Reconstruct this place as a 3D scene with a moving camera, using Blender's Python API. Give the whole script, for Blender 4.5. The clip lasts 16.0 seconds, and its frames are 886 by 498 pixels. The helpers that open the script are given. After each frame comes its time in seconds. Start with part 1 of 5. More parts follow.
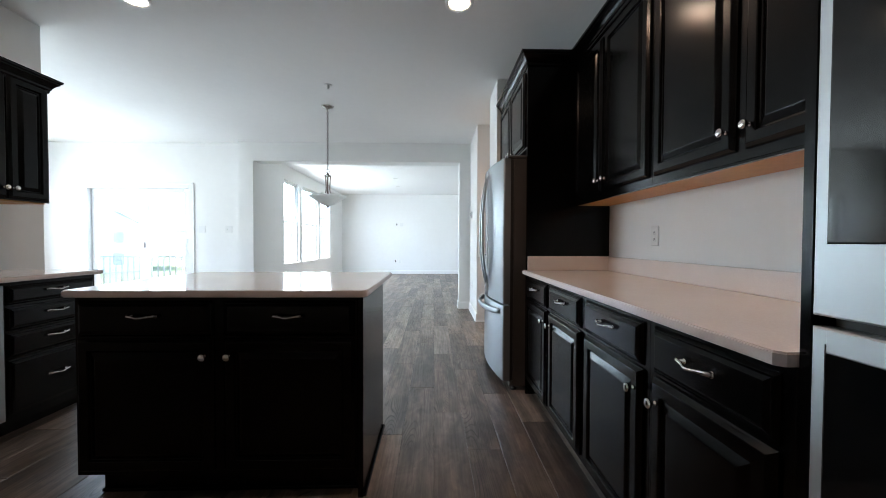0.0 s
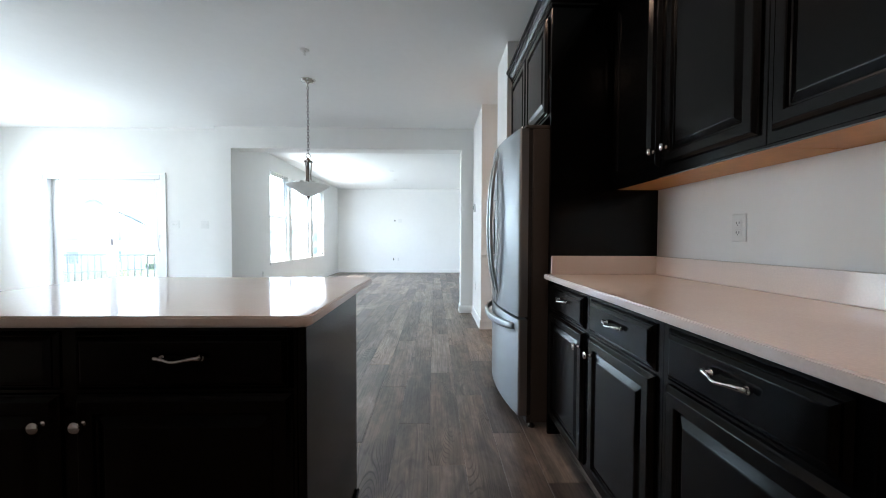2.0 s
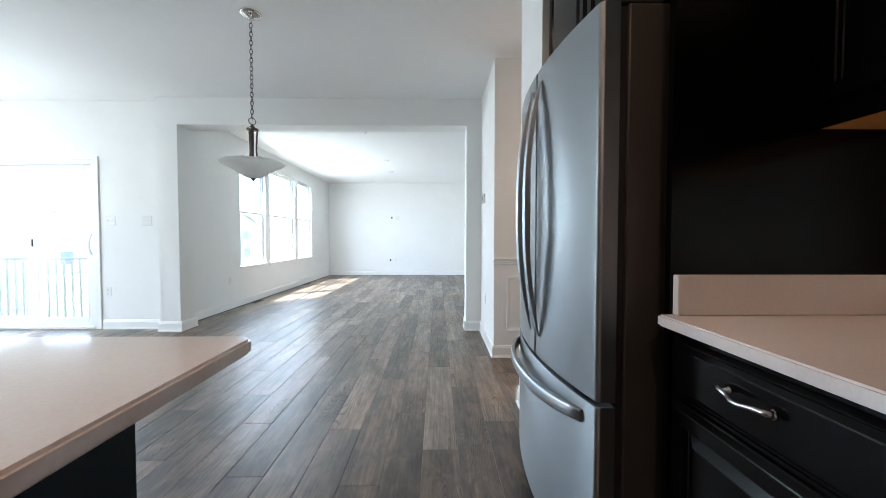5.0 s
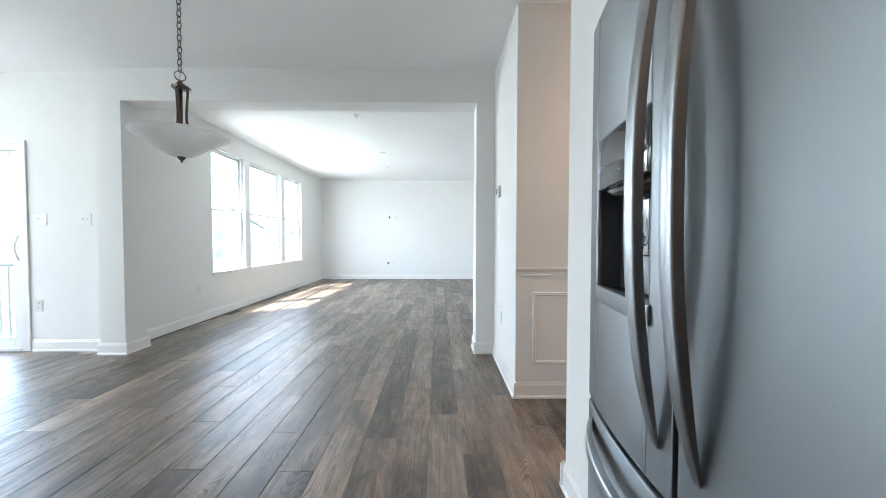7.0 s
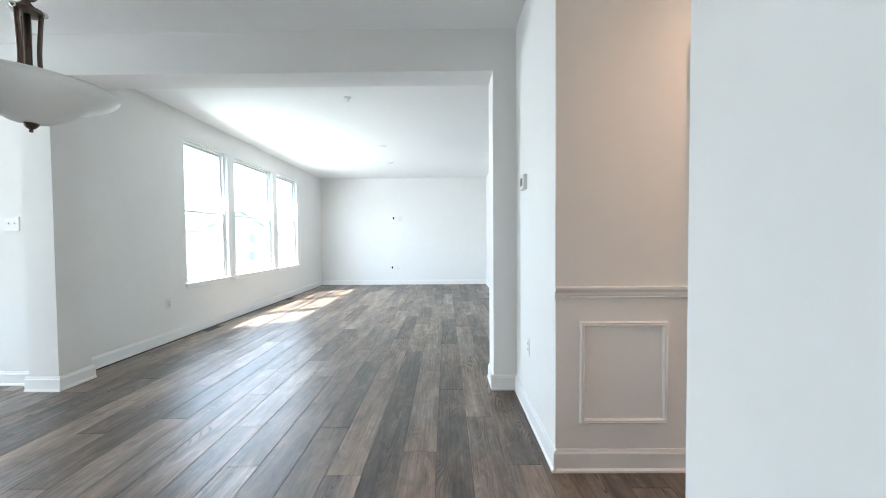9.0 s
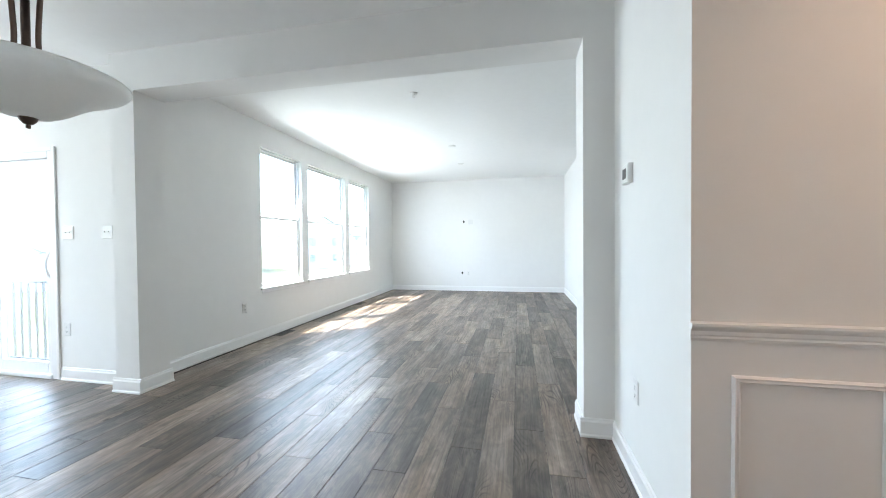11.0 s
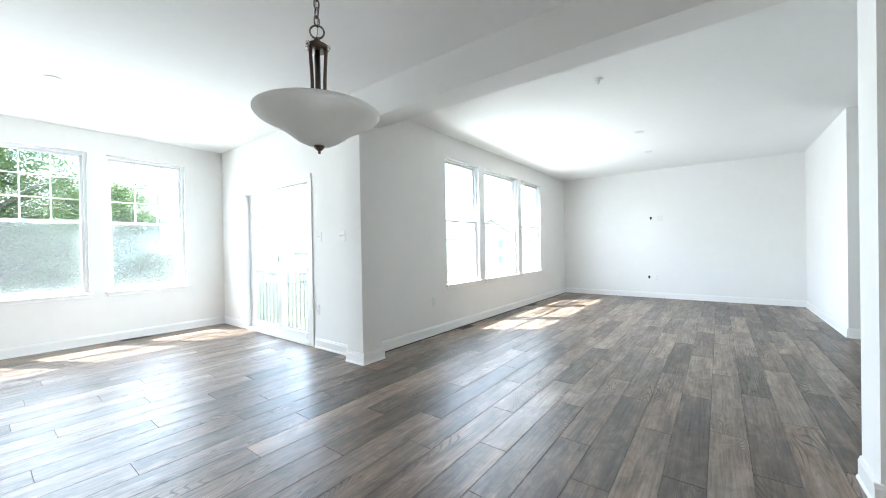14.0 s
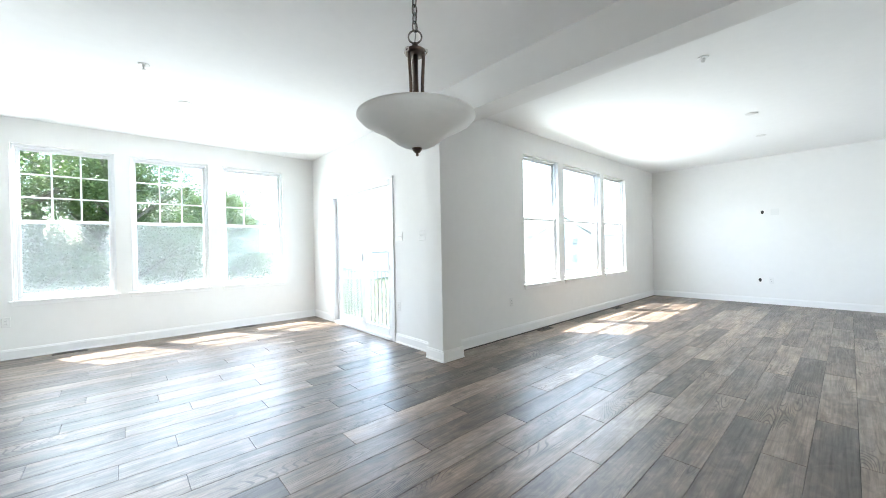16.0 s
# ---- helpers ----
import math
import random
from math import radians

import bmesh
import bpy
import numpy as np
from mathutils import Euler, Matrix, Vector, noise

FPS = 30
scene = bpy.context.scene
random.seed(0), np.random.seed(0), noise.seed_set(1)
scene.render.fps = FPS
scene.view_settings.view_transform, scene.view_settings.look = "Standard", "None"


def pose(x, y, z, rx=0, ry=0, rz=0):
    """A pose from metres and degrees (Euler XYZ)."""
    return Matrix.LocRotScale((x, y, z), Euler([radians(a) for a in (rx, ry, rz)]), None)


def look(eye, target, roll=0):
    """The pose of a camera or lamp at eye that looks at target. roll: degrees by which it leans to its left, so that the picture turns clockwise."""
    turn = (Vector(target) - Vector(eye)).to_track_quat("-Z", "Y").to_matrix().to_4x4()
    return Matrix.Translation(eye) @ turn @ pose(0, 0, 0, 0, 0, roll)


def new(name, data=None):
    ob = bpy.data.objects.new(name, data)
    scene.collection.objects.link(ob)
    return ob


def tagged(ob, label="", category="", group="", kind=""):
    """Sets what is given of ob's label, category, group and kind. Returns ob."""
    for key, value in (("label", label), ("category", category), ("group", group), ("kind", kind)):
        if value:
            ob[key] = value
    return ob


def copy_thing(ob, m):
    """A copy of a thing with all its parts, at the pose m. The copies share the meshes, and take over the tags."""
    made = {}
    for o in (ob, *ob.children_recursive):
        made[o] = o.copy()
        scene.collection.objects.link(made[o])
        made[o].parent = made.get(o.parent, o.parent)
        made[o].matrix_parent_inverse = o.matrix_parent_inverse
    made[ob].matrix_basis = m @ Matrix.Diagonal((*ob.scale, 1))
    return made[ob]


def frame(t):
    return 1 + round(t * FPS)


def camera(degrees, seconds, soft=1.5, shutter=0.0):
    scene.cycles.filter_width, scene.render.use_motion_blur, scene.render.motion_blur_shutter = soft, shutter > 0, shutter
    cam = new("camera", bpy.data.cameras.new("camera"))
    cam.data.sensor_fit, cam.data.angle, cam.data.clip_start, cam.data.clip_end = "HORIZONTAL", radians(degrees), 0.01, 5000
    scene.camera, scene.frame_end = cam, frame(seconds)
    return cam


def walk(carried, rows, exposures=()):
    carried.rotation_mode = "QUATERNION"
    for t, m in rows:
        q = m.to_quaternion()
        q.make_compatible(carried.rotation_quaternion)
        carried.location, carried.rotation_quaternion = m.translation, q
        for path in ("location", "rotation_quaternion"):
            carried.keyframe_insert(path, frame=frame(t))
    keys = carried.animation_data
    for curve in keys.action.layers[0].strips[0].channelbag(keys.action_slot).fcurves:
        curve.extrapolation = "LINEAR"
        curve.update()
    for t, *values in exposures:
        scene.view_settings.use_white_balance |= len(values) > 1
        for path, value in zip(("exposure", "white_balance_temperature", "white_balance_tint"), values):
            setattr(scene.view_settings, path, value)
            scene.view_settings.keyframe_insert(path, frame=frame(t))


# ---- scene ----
cam = camera(101.6, 16.0, soft=0.95)
PATH = [
    (0, (0.068, 0.101, 1.12), (0.119, 2.1, 1.079), 0.2),
    (0.5, (0.078, 0.225, 1.105), (0.131, 2.223, 1.062), 0.2),
    (1, (0.093, 0.374, 1.12), (0.139, 2.373, 1.075), 0.1),
    (1.5, (0.099, 0.529, 1.108), (0.143, 2.528, 1.059), 0.2),
    (2, (0.102, 0.712, 1.107), (0.147, 2.71, 1.052), 0.2),
    (2.5, (0.118, 0.893, 1.107), (0.162, 2.892, 1.05), 0.1),
    (3, (0.141, 1.066, 1.1), (0.182, 3.065, 1.043), 0.0),
    (3.5, (0.158, 1.249, 1.113), (0.19, 3.248, 1.058), 0.0),
    (4, (0.155, 1.431, 1.107), (0.186, 3.43, 1.048), -0.0),
    (6.5, (0.132, 2.406, 1.122), (0.16, 4.404, 1.06), 0.1),
    (7, (0.122, 2.605, 1.127), (0.15, 4.604, 1.069), 0.1),
    (7.5, (0.123, 2.798, 1.126), (0.148, 4.797, 1.068), 0.1),
    (8, (0.124, 2.989, 1.129), (0.148, 4.989, 1.075), 0.2),
    (8.2, (0.133, 3.062, 1.137), (0.148, 5.061, 1.078), 0.0),
    (10.3, (0.106, 3.686, 1.187), (-0.059, 5.679, 1.149), -0.2),
    (10.5, (0.099, 3.714, 1.192), (-0.12, 5.702, 1.157), -0.3),
    (11, (0.103, 3.775, 1.196), (-0.305, 5.733, 1.161), -0.5),
    (11.5, (0.077, 3.789, 1.182), (-0.526, 5.695, 1.157), -0.6),
    (12, (0.054, 3.787, 1.175), (-0.718, 5.632, 1.159), -0.6),
    (12.5, (0.031, 3.772, 1.178), (-0.883, 5.551, 1.168), -0.7),
    (13, (0.004, 3.756, 1.172), (-1.021, 5.473, 1.16), -0.8),
    (13.5, (-0.022, 3.747, 1.167), (-1.151, 5.397, 1.156), -0.9),
    (14, (-0.053, 3.738, 1.171), (-1.267, 5.327, 1.159), -1.0),
    (14.5, (-0.067, 3.722, 1.173), (-1.358, 5.249, 1.162), -1.0),
    (15, (-0.093, 3.708, 1.174), (-1.456, 5.172, 1.165), -1.0),
    (15.5, (-0.118, 3.696, 1.176), (-1.547, 5.095, 1.165), -1.0),
    (16, (-0.139, 3.685, 1.177), (-1.634, 5.014, 1.165), -1.1),
]
# ---- light ----
EXPOSURES = [(0, 3.93, 6100, 7), (4, 3.92, 6120, 7), (7, 3.95, 6290, 7.5), (10.5, 3.93, 6310, 7.5), (13, 3.86, 6420, 8), (16, 3.91, 6480, 8)]
walk(cam, [(t, look(eye, target, roll)) for t, eye, target, roll in PATH], EXPOSURES)

SUN_DROP = Vector((0.50, 0.30, -1.0))      # the way the sunlight travels
world = bpy.data.worlds.new("sky_world")
scene.world = world
world.use_nodes = True
wn = world.node_tree.nodes
sky = wn.new("ShaderNodeTexSky")
sky.sky_type = "NISHITA"
sky.sun_disc = False
sky.sun_elevation = math.atan2(1.0, math.hypot(SUN_DROP.x, SUN_DROP.y))
sky.sun_rotation = math.atan2(-SUN_DROP.x, -SUN_DROP.y)
world.node_tree.links.new(sky.outputs[0], wn["Background"].inputs[0])
wn["Background"].inputs[1].default_value = 0.15

sun = new("sun", bpy.data.lights.new("sun", "SUN"))
sun.data.energy, sun.data.angle, sun.data.color = 2.0, radians(0.5), (1.0, 0.95, 0.87)
sun.rotation_mode = "QUATERNION"
sun.rotation_quaternion = SUN_DROP.to_track_quat("-Z", "Y")


def window_light(name, eye, target, w, h, watts, colour=(0.85, 0.925, 1.0)):
    """An area lamp in a window's opening, for the light of the sky."""
    d = bpy.data.lights.new(name, "AREA")
    d.shape, d.size, d.size_y, d.energy, d.color, d.spread = "RECTANGLE", w, h, watts, colour, radians(175)
    ob = new(name, d)
    ob.matrix_world = look(eye, target)
    return ob


SKYLIGHT = 3.0     # watts per square metre of opening
DIN_WIN = ((2.755, 3.632), (3.782, 4.658), (4.835, 5.715))
LIV_WIN = ((7.795, 8.680), (8.845, 10.075), (10.235, 11.165))
for a, b in DIN_WIN:
    window_light("dining_sky_light", (-6.575, (a + b) / 2, 1.55), (-3.2, (a + b) / 2 - 0.7, 0.75), b - a - 0.06, 1.7, SKYLIGHT * (b - a) * 1.35)
for a, b in LIV_WIN:
    window_light("living_sky_light", (-3.225, (a + b) / 2, 1.53), (0.6, (a + b) / 2, 0.55), b - a - 0.06, 1.7, SKYLIGHT * (b - a) * 1.25)
window_light("patio_sky_light", (-4.80, 6.37, 1.02), (-4.80, 2.0, 0.7), 1.5, 1.85, SKYLIGHT * 1.05)


# ---- materials ----
def mat(name, colour, rough=0.5, metal=0.0, spec=0.5, grain=None, bump=None, coat=0.0, rough_var=0.0):
    """grain: (scale, amount, second scale, second amount) of tone variation; bump: (scale, strength, distance)."""
    m = bpy.data.materials.new(name)
    m.use_nodes = True
    nt = m.node_tree
    b = nt.nodes["Principled BSDF"]
    b.inputs["Base Color"].default_value = (*colour, 1)
    b.inputs["Roughness"].default_value = rough
    b.inputs["Metallic"].default_value = metal
    b.inputs["Specular IOR Level"].default_value = spec
    b.inputs["Coat Weight"].default_value = coat
    b.inputs["Coat Roughness"].default_value = 0.12
    tc = nt.nodes.new("ShaderNodeTexCoord")
    if grain:
        s1, a1, s2, a2 = grain
        last = None
        for s, a in ((s1, a1), (s2, a2)):
            n = nt.nodes.new("ShaderNodeTexNoise")
            n.inputs["Scale"].default_value, n.inputs["Detail"].default_value = s, 4.0
            nt.links.new(tc.outputs["Object"], n.inputs["Vector"])
            r = nt.nodes.new("ShaderNodeMapRange")
            r.inputs["From Min"].default_value, r.inputs["From Max"].default_value = 0.3, 0.7
            r.inputs["To Min"].default_value, r.inputs["To Max"].default_value = 1 - a, 1 + a
            nt.links.new(n.outputs["Fac"], r.inputs["Value"])
            if last is None:
                last = r.outputs[0]
            else:
                k = nt.nodes.new("ShaderNodeMath")
                k.operation = "MULTIPLY"
                nt.links.new(last, k.inputs[0])
                nt.links.new(r.outputs[0], k.inputs[1])
                last = k.outputs[0]
        v = nt.nodes.new("ShaderNodeVectorMath")
        v.operation = "SCALE"
        v.inputs[0].default_value = colour
        nt.links.new(last, v.inputs["Scale"])
        nt.links.new(v.outputs[0], b.inputs["Base Color"])
        if rough_var:
            r2 = nt.nodes.new("ShaderNodeMapRange")
            r2.inputs["From Min"].default_value, r2.inputs["From Max"].default_value = 0.7, 1.3
            r2.inputs["To Min"].default_value, r2.inputs["To Max"].default_value = rough - rough_var, rough + rough_var
            nt.links.new(last, r2.inputs["Value"])
            nt.links.new(r2.outputs[0], b.inputs["Roughness"])
    if bump:
        n = nt.nodes.new("ShaderNodeTexNoise")
        n.inputs["Scale"].default_value, n.inputs["Detail"].default_value = bump[0], 3.0
        nt.links.new(tc.outputs["Object"], n.inputs["Vector"])
        bp = nt.nodes.new("ShaderNodeBump")
        bp.inputs["Strength"].default_value, bp.inputs["Distance"].default_value = bump[1], bump[2]
        nt.links.new(n.outputs["Fac"], bp.inputs["Height"])
        nt.links.new(bp.outputs[0], b.inputs["Normal"])
    return m


WALL = mat("wall_paint", (0.835, 0.832, 0.812), 0.75, spec=0.25, grain=(1.3, 0.012, 9.0, 0.008), bump=(260.0, 0.12, 0.002))
CEIL = mat("ceiling_paint", (0.895, 0.90, 0.89), 0.9, spec=0.15, grain=(0.9, 0.012, 12.0, 0.008), bump=(220.0, 0.15, 0.002))
TRIM = mat("trim_paint", (0.86, 0.86, 0.85), 0.35, spec=0.4, grain=(3.0, 0.01, 30.0, 0.006), bump=(60.0, 0.05, 0.001))
VINYL = mat("white_vinyl", (0.80, 0.81, 0.82), 0.32, spec=0.45, grain=(4.0, 0.01, 25.0, 0.008))
PLASTIC = mat("white_plastic", (0.78, 0.78, 0.76), 0.38, grain=(6.0, 0.01, 40.0, 0.008))
DARK = mat("dark_slot", (0.02, 0.02, 0.02), 0.6, grain=(20.0, 0.1, 60.0, 0.1))
JOINT = mat("floor_joint", (0.035, 0.03, 0.027), 0.8, grain=(5.0, 0.1, 30.0, 0.1))


def glass_material():
    m = bpy.data.materials.new("window_glass")
    m.use_nodes = True
    nt = m.node_tree
    out = nt.nodes["Material Output"]
    clear = nt.nodes.new("ShaderNodeBsdfTransparent")
    clear.inputs[0].default_value = (0.95, 0.97, 0.97, 1)
    gloss = nt.nodes.new("ShaderNodeBsdfGlossy")
    gloss.inputs["Roughness"].default_value = 0.01
    lw = nt.nodes.new("ShaderNodeLayerWeight")
    pw = nt.nodes.new("ShaderNodeMath")
    pw.operation = "POWER"
    pw.inputs[1].default_value = 4.0
    nt.links.new(lw.outputs["Facing"], pw.inputs[0])
    fr = nt.nodes.new("ShaderNodeMapRange")
    fr.inputs["To Min"].default_value, fr.inputs["To Max"].default_value = 0.03, 0.6
    nt.links.new(pw.outputs[0], fr.inputs["Value"])
    mix = nt.nodes.new("ShaderNodeMixShader")
    nt.links.new(fr.outputs[0], mix.inputs[0])
    nt.links.new(clear.outputs[0], mix.inputs[1])
    nt.links.new(gloss.outputs[0], mix.inputs[2])
    nt.links.new(mix.outputs[0], out.inputs[0])
    return m


GLASS = glass_material()


def screen_material():
    m = bpy.data.materials.new("insect_screen")
    m.use_nodes = True
    nt = m.node_tree
    b = nt.nodes["Principled BSDF"]
    b.inputs["Base Color"].default_value = (0.45, 0.47, 0.48, 1)
    b.inputs["Roughness"].default_value = 0.7
    clear = nt.nodes.new("ShaderNodeBsdfTransparent")
    mix = nt.nodes.new("ShaderNodeMixShader")
    mix.inputs[0].default_value = 0.27
    nt.links.new(clear.outputs[0], mix.inputs[1])
    nt.links.new(b.outputs[0], mix.inputs[2])
    nt.links.new(mix.outputs[0], nt.nodes["Material Output"].inputs[0])
    return m


SCREEN = screen_material()


def plank_material():
    """Grey-brown oak-look planks: tone by plank, long grain, cathedral figure, knots and scuffs."""
    m = bpy.data.materials.new("oak_look_plank")
    m.use_nodes = True
    nt = m.node_tree
    N, L = nt.nodes.new, nt.links.new
    b = nt.nodes["Principled BSDF"]
    info, geo = N("ShaderNodeObjectInfo"), N("ShaderNodeNewGeometry")
    add = N("ShaderNodeMath"); add.operation = "ADD"
    L(info.outputs["Random"], add.inputs[0]); L(geo.outputs["Random Per Island"], add.inputs[1])
    rnd = N("ShaderNodeMath"); rnd.operation = "FRACT"
    L(add.outputs[0], rnd.inputs[0])
    off = N("ShaderNodeCombineXYZ")
    mul = N("ShaderNodeMath"); mul.operation = "MULTIPLY"; mul.inputs[1].default_value = 37.0
    L(rnd.outputs[0], mul.inputs[0]); L(mul.outputs[0], off.inputs[2])
    pos = N("ShaderNodeVectorMath"); pos.operation = "ADD"
    L(geo.outputs["Position"], pos.inputs[0]); L(off.outputs[0], pos.inputs[1])

    def stretched(sx, sy, scale, detail, dist=0.0, rough=0.55):
        mp = N("ShaderNodeVectorMath"); mp.operation = "MULTIPLY"
        mp.inputs[1].default_value = (sx, sy, 1)
        L(pos.outputs[0], mp.inputs[0])
        n = N("ShaderNodeTexNoise")
        n.inputs["Scale"].default_value, n.inputs["Detail"].default_value = scale, detail
        n.inputs["Distortion"].default_value, n.inputs["Roughness"].default_value = dist, rough
        L(mp.outputs[0], n.inputs["Vector"])
        return n.outputs["Fac"], mp
    broad, _ = stretched(7.0, 1.3, 1.0, 4.0, 0.6)
    blot, _ = stretched(13.0, 6.0, 1.0, 6.0, 1.0, 0.65)
    fine, _ = stretched(85.0, 3.0, 1.0, 4.0, 0.3, 0.6)
    # cathedral figure: thin contour lines of a stretched field, where a mask lets them show
    fig, _ = stretched(5.5, 0.75, 1.0, 1.0, 0.2, 0.4)
    ring = N("ShaderNodeMath"); ring.operation = "MULTIPLY"; ring.inputs[1].default_value = 290.0
    L(fig, ring.inputs[0])
    sn = N("ShaderNodeMath"); sn.operation = "SINE"; L(ring.outputs[0], sn.inputs[0])
    line = N("ShaderNodeMapRange"); line.inputs["From Min"].default_value, line.inputs["From Max"].default_value = 0.45, 1.0
    L(sn.outputs[0], line.inputs["Value"])
    msk, _ = stretched(4.0, 1.1, 1.0, 2.0, 0.3)
    mk = N("ShaderNodeMapRange"); mk.inputs["From Min"].default_value, mk.inputs["From Max"].default_value = 0.53, 0.64
    mk.inputs["To Max"].default_value = 0.6
    L(msk, mk.inputs["Value"])
    cut = N("ShaderNodeMath"); cut.operation = "MULTIPLY"
    L(line.outputs[0], cut.inputs[0]); L(mk.outputs[0], cut.inputs[1])
    rg = N("ShaderNodeMath"); rg.operation = "SUBTRACT"; rg.inputs[0].default_value = 1.04
    L(cut.outputs[0], rg.inputs[1])
    tone = N("ShaderNodeValToRGB")
    cr = tone.color_ramp
    cr.elements[0].position, cr.elements[0].color = 0.0, (0.040, 0.031, 0.026, 1)
    cr.elements[1].position, cr.elements[1].color = 1.0, (0.380, 0.298, 0.236, 1)
    for p, c in ((0.25, (0.085, 0.068, 0.057, 1)), (0.5, (0.162, 0.127, 0.103, 1)), (0.75, (0.255, 0.203, 0.163, 1))):
        e = cr.elements.new(p); e.color = c
    def spread(src, lo, hi, amount):
        w = N("ShaderNodeMapRange"); w.inputs["From Min"].default_value, w.inputs["From Max"].default_value = lo, hi
        w.inputs["To Min"].default_value, w.inputs["To Max"].default_value = -amount, amount
        L(src, w.inputs["Value"])
        return w.outputs[0]
    s1 = N("ShaderNodeMapRange"); s1.inputs["To Min"].default_value, s1.inputs["To Max"].default_value = 0.18, 0.68
    L(rnd.outputs[0], s1.inputs["Value"])
    s2 = N("ShaderNodeMath"); s2.operation = "ADD"
    L(s1.outputs[0], s2.inputs[0]); L(spread(broad, 0.3, 0.7, 0.27), s2.inputs[1])
    s3 = N("ShaderNodeMath"); s3.operation = "ADD"
    L(s2.outputs[0], s3.inputs[0]); L(spread(blot, 0.3, 0.7, 0.19), s3.inputs[1])
    L(s3.outputs[0], tone.inputs[0])
    g = N("ShaderNodeMapRange"); g.inputs["From Min"].default_value, g.inputs["From Max"].default_value = 0.3, 0.7
    g.inputs["To Min"].default_value, g.inputs["To Max"].default_value = 0.70, 1.22
    L(fine, g.inputs["Value"])
    gm = N("ShaderNodeMath"); gm.operation = "MULTIPLY"
    L(g.outputs[0], gm.inputs[0]); L(rg.outputs[0], gm.inputs[1])
    col = N("ShaderNodeVectorMath"); col.operation = "SCALE"
    L(tone.outputs[0], col.inputs[0]); L(gm.outputs[0], col.inputs["Scale"])
    hue, _ = stretched(3.0, 0.8, 1.0, 3.0, 0.8)
    hr = N("ShaderNodeValToRGB")
    hr.color_ramp.elements[0].position, hr.color_ramp.elements[0].color = 0.36, (0.92, 0.96, 1.0, 1)
    hr.color_ramp.elements[1].position, hr.color_ramp.elements[1].color = 0.64, (1.0, 0.93, 0.85, 1)
    L(hue, hr.inputs[0])
    tint = N("ShaderNodeVectorMath"); tint.operation = "MULTIPLY"
    L(col.outputs[0], tint.inputs[0]); L(hr.outputs[0], tint.inputs[1])
    L(tint.outputs[0], b.inputs["Base Color"])
    ro = N("ShaderNodeMapRange"); ro.inputs["From Min"].default_value, ro.inputs["From Max"].default_value = 0.7, 1.2
    ro.inputs["To Min"].default_value, ro.inputs["To Max"].default_value = 0.47, 0.33
    L(gm.outputs[0], ro.inputs["Value"]); L(ro.outputs[0], b.inputs["Roughness"])
    b.inputs["Specular IOR Level"].default_value = 0.68
    bp = N("ShaderNodeBump"); bp.inputs["Strength"].default_value, bp.inputs["Distance"].default_value = 0.25, 0.0015
    L(gm.outputs[0], bp.inputs["Height"]); L(bp.outputs[0], b.inputs["Normal"])
    return m


PLANK = plank_material()


# ---- mesh helpers ----
def add_box(bm, x0, x1, y0, y1, z0, z1, bevel=0.0, segments=1):
    r = bmesh.ops.create_cube(bm, size=1.0)
    vs = r["verts"]
    bmesh.ops.scale(bm, vec=(x1 - x0, y1 - y0, z1 - z0), verts=vs)
    bmesh.ops.translate(bm, vec=((x0 + x1) / 2, (y0 + y1) / 2, (z0 + z1) / 2), verts=vs)
    if bevel:
        es = list({e for v in vs for e in v.link_edges})
        bmesh.ops.bevel(bm, geom=es, offset=bevel, segments=segments, affect="EDGES", profile=0.5)
    return bm


def box(x0, x1, y0, y1, z0, z1, bevel=0.0, segments=1):
    return add_box(bmesh.new(), x0, x1, y0, y1, z0, z1, bevel, segments)


def add_lathe(bm, profile, m=None, steps=24):
    """Turns (radius, height) pairs round z; m: a pose for the whole."""
    rings = []
    for r, z in profile:
        rings.append([bm.verts.new((r * math.cos(a), r * math.sin(a), z)) for a in (2 * math.pi * i / steps for i in range(steps))])
    faces = []
    for p, q in zip(rings, rings[1:]):
        for i in range(steps):
            j = (i + 1) % steps
            faces.append(bm.faces.new((p[i], p[j], q[j], q[i])))
    for ring in (rings[0], rings[-1]):
        if (ring[0].co - ring[steps // 2].co).length > 1e-5:
            faces.append(bm.faces.new(ring))
    for f in faces:
        f.smooth = True
    if m:
        bmesh.ops.transform(bm, matrix=m, verts=[v for ring in rings for v in ring])
    return bm


def add_tube(bm, points, radii, steps=10, flat=1.0):
    """A tube through points; radii: one number or one for each point."""
    pts = [Vector(p) for p in points]
    rad = radii if isinstance(radii, (list, tuple)) else [radii] * len(pts)
    rings, up = [], Vector((0.13, 0.27, 0.95))
    for i, p in enumerate(pts):
        d = (pts[min(i + 1, len(pts) - 1)] - pts[max(i - 1, 0)]).normalized()
        u = d.cross(up)
        if u.length < 1e-3:
            u = d.cross(Vector((1, 0, 0)))
        u.normalize()
        w = d.cross(u)
        rings.append([bm.verts.new(p + rad[i] * (math.cos(a) * u + flat * math.sin(a) * w)) for a in (2 * math.pi * k / steps for k in range(steps))])
    for p, q in zip(rings, rings[1:]):
        for i in range(steps):
            j = (i + 1) % steps
            bm.faces.new((p[i], p[j], q[j], q[i])).smooth = True
    bm.faces.new(rings[0])
    bm.faces.new(rings[-1])
    return bm


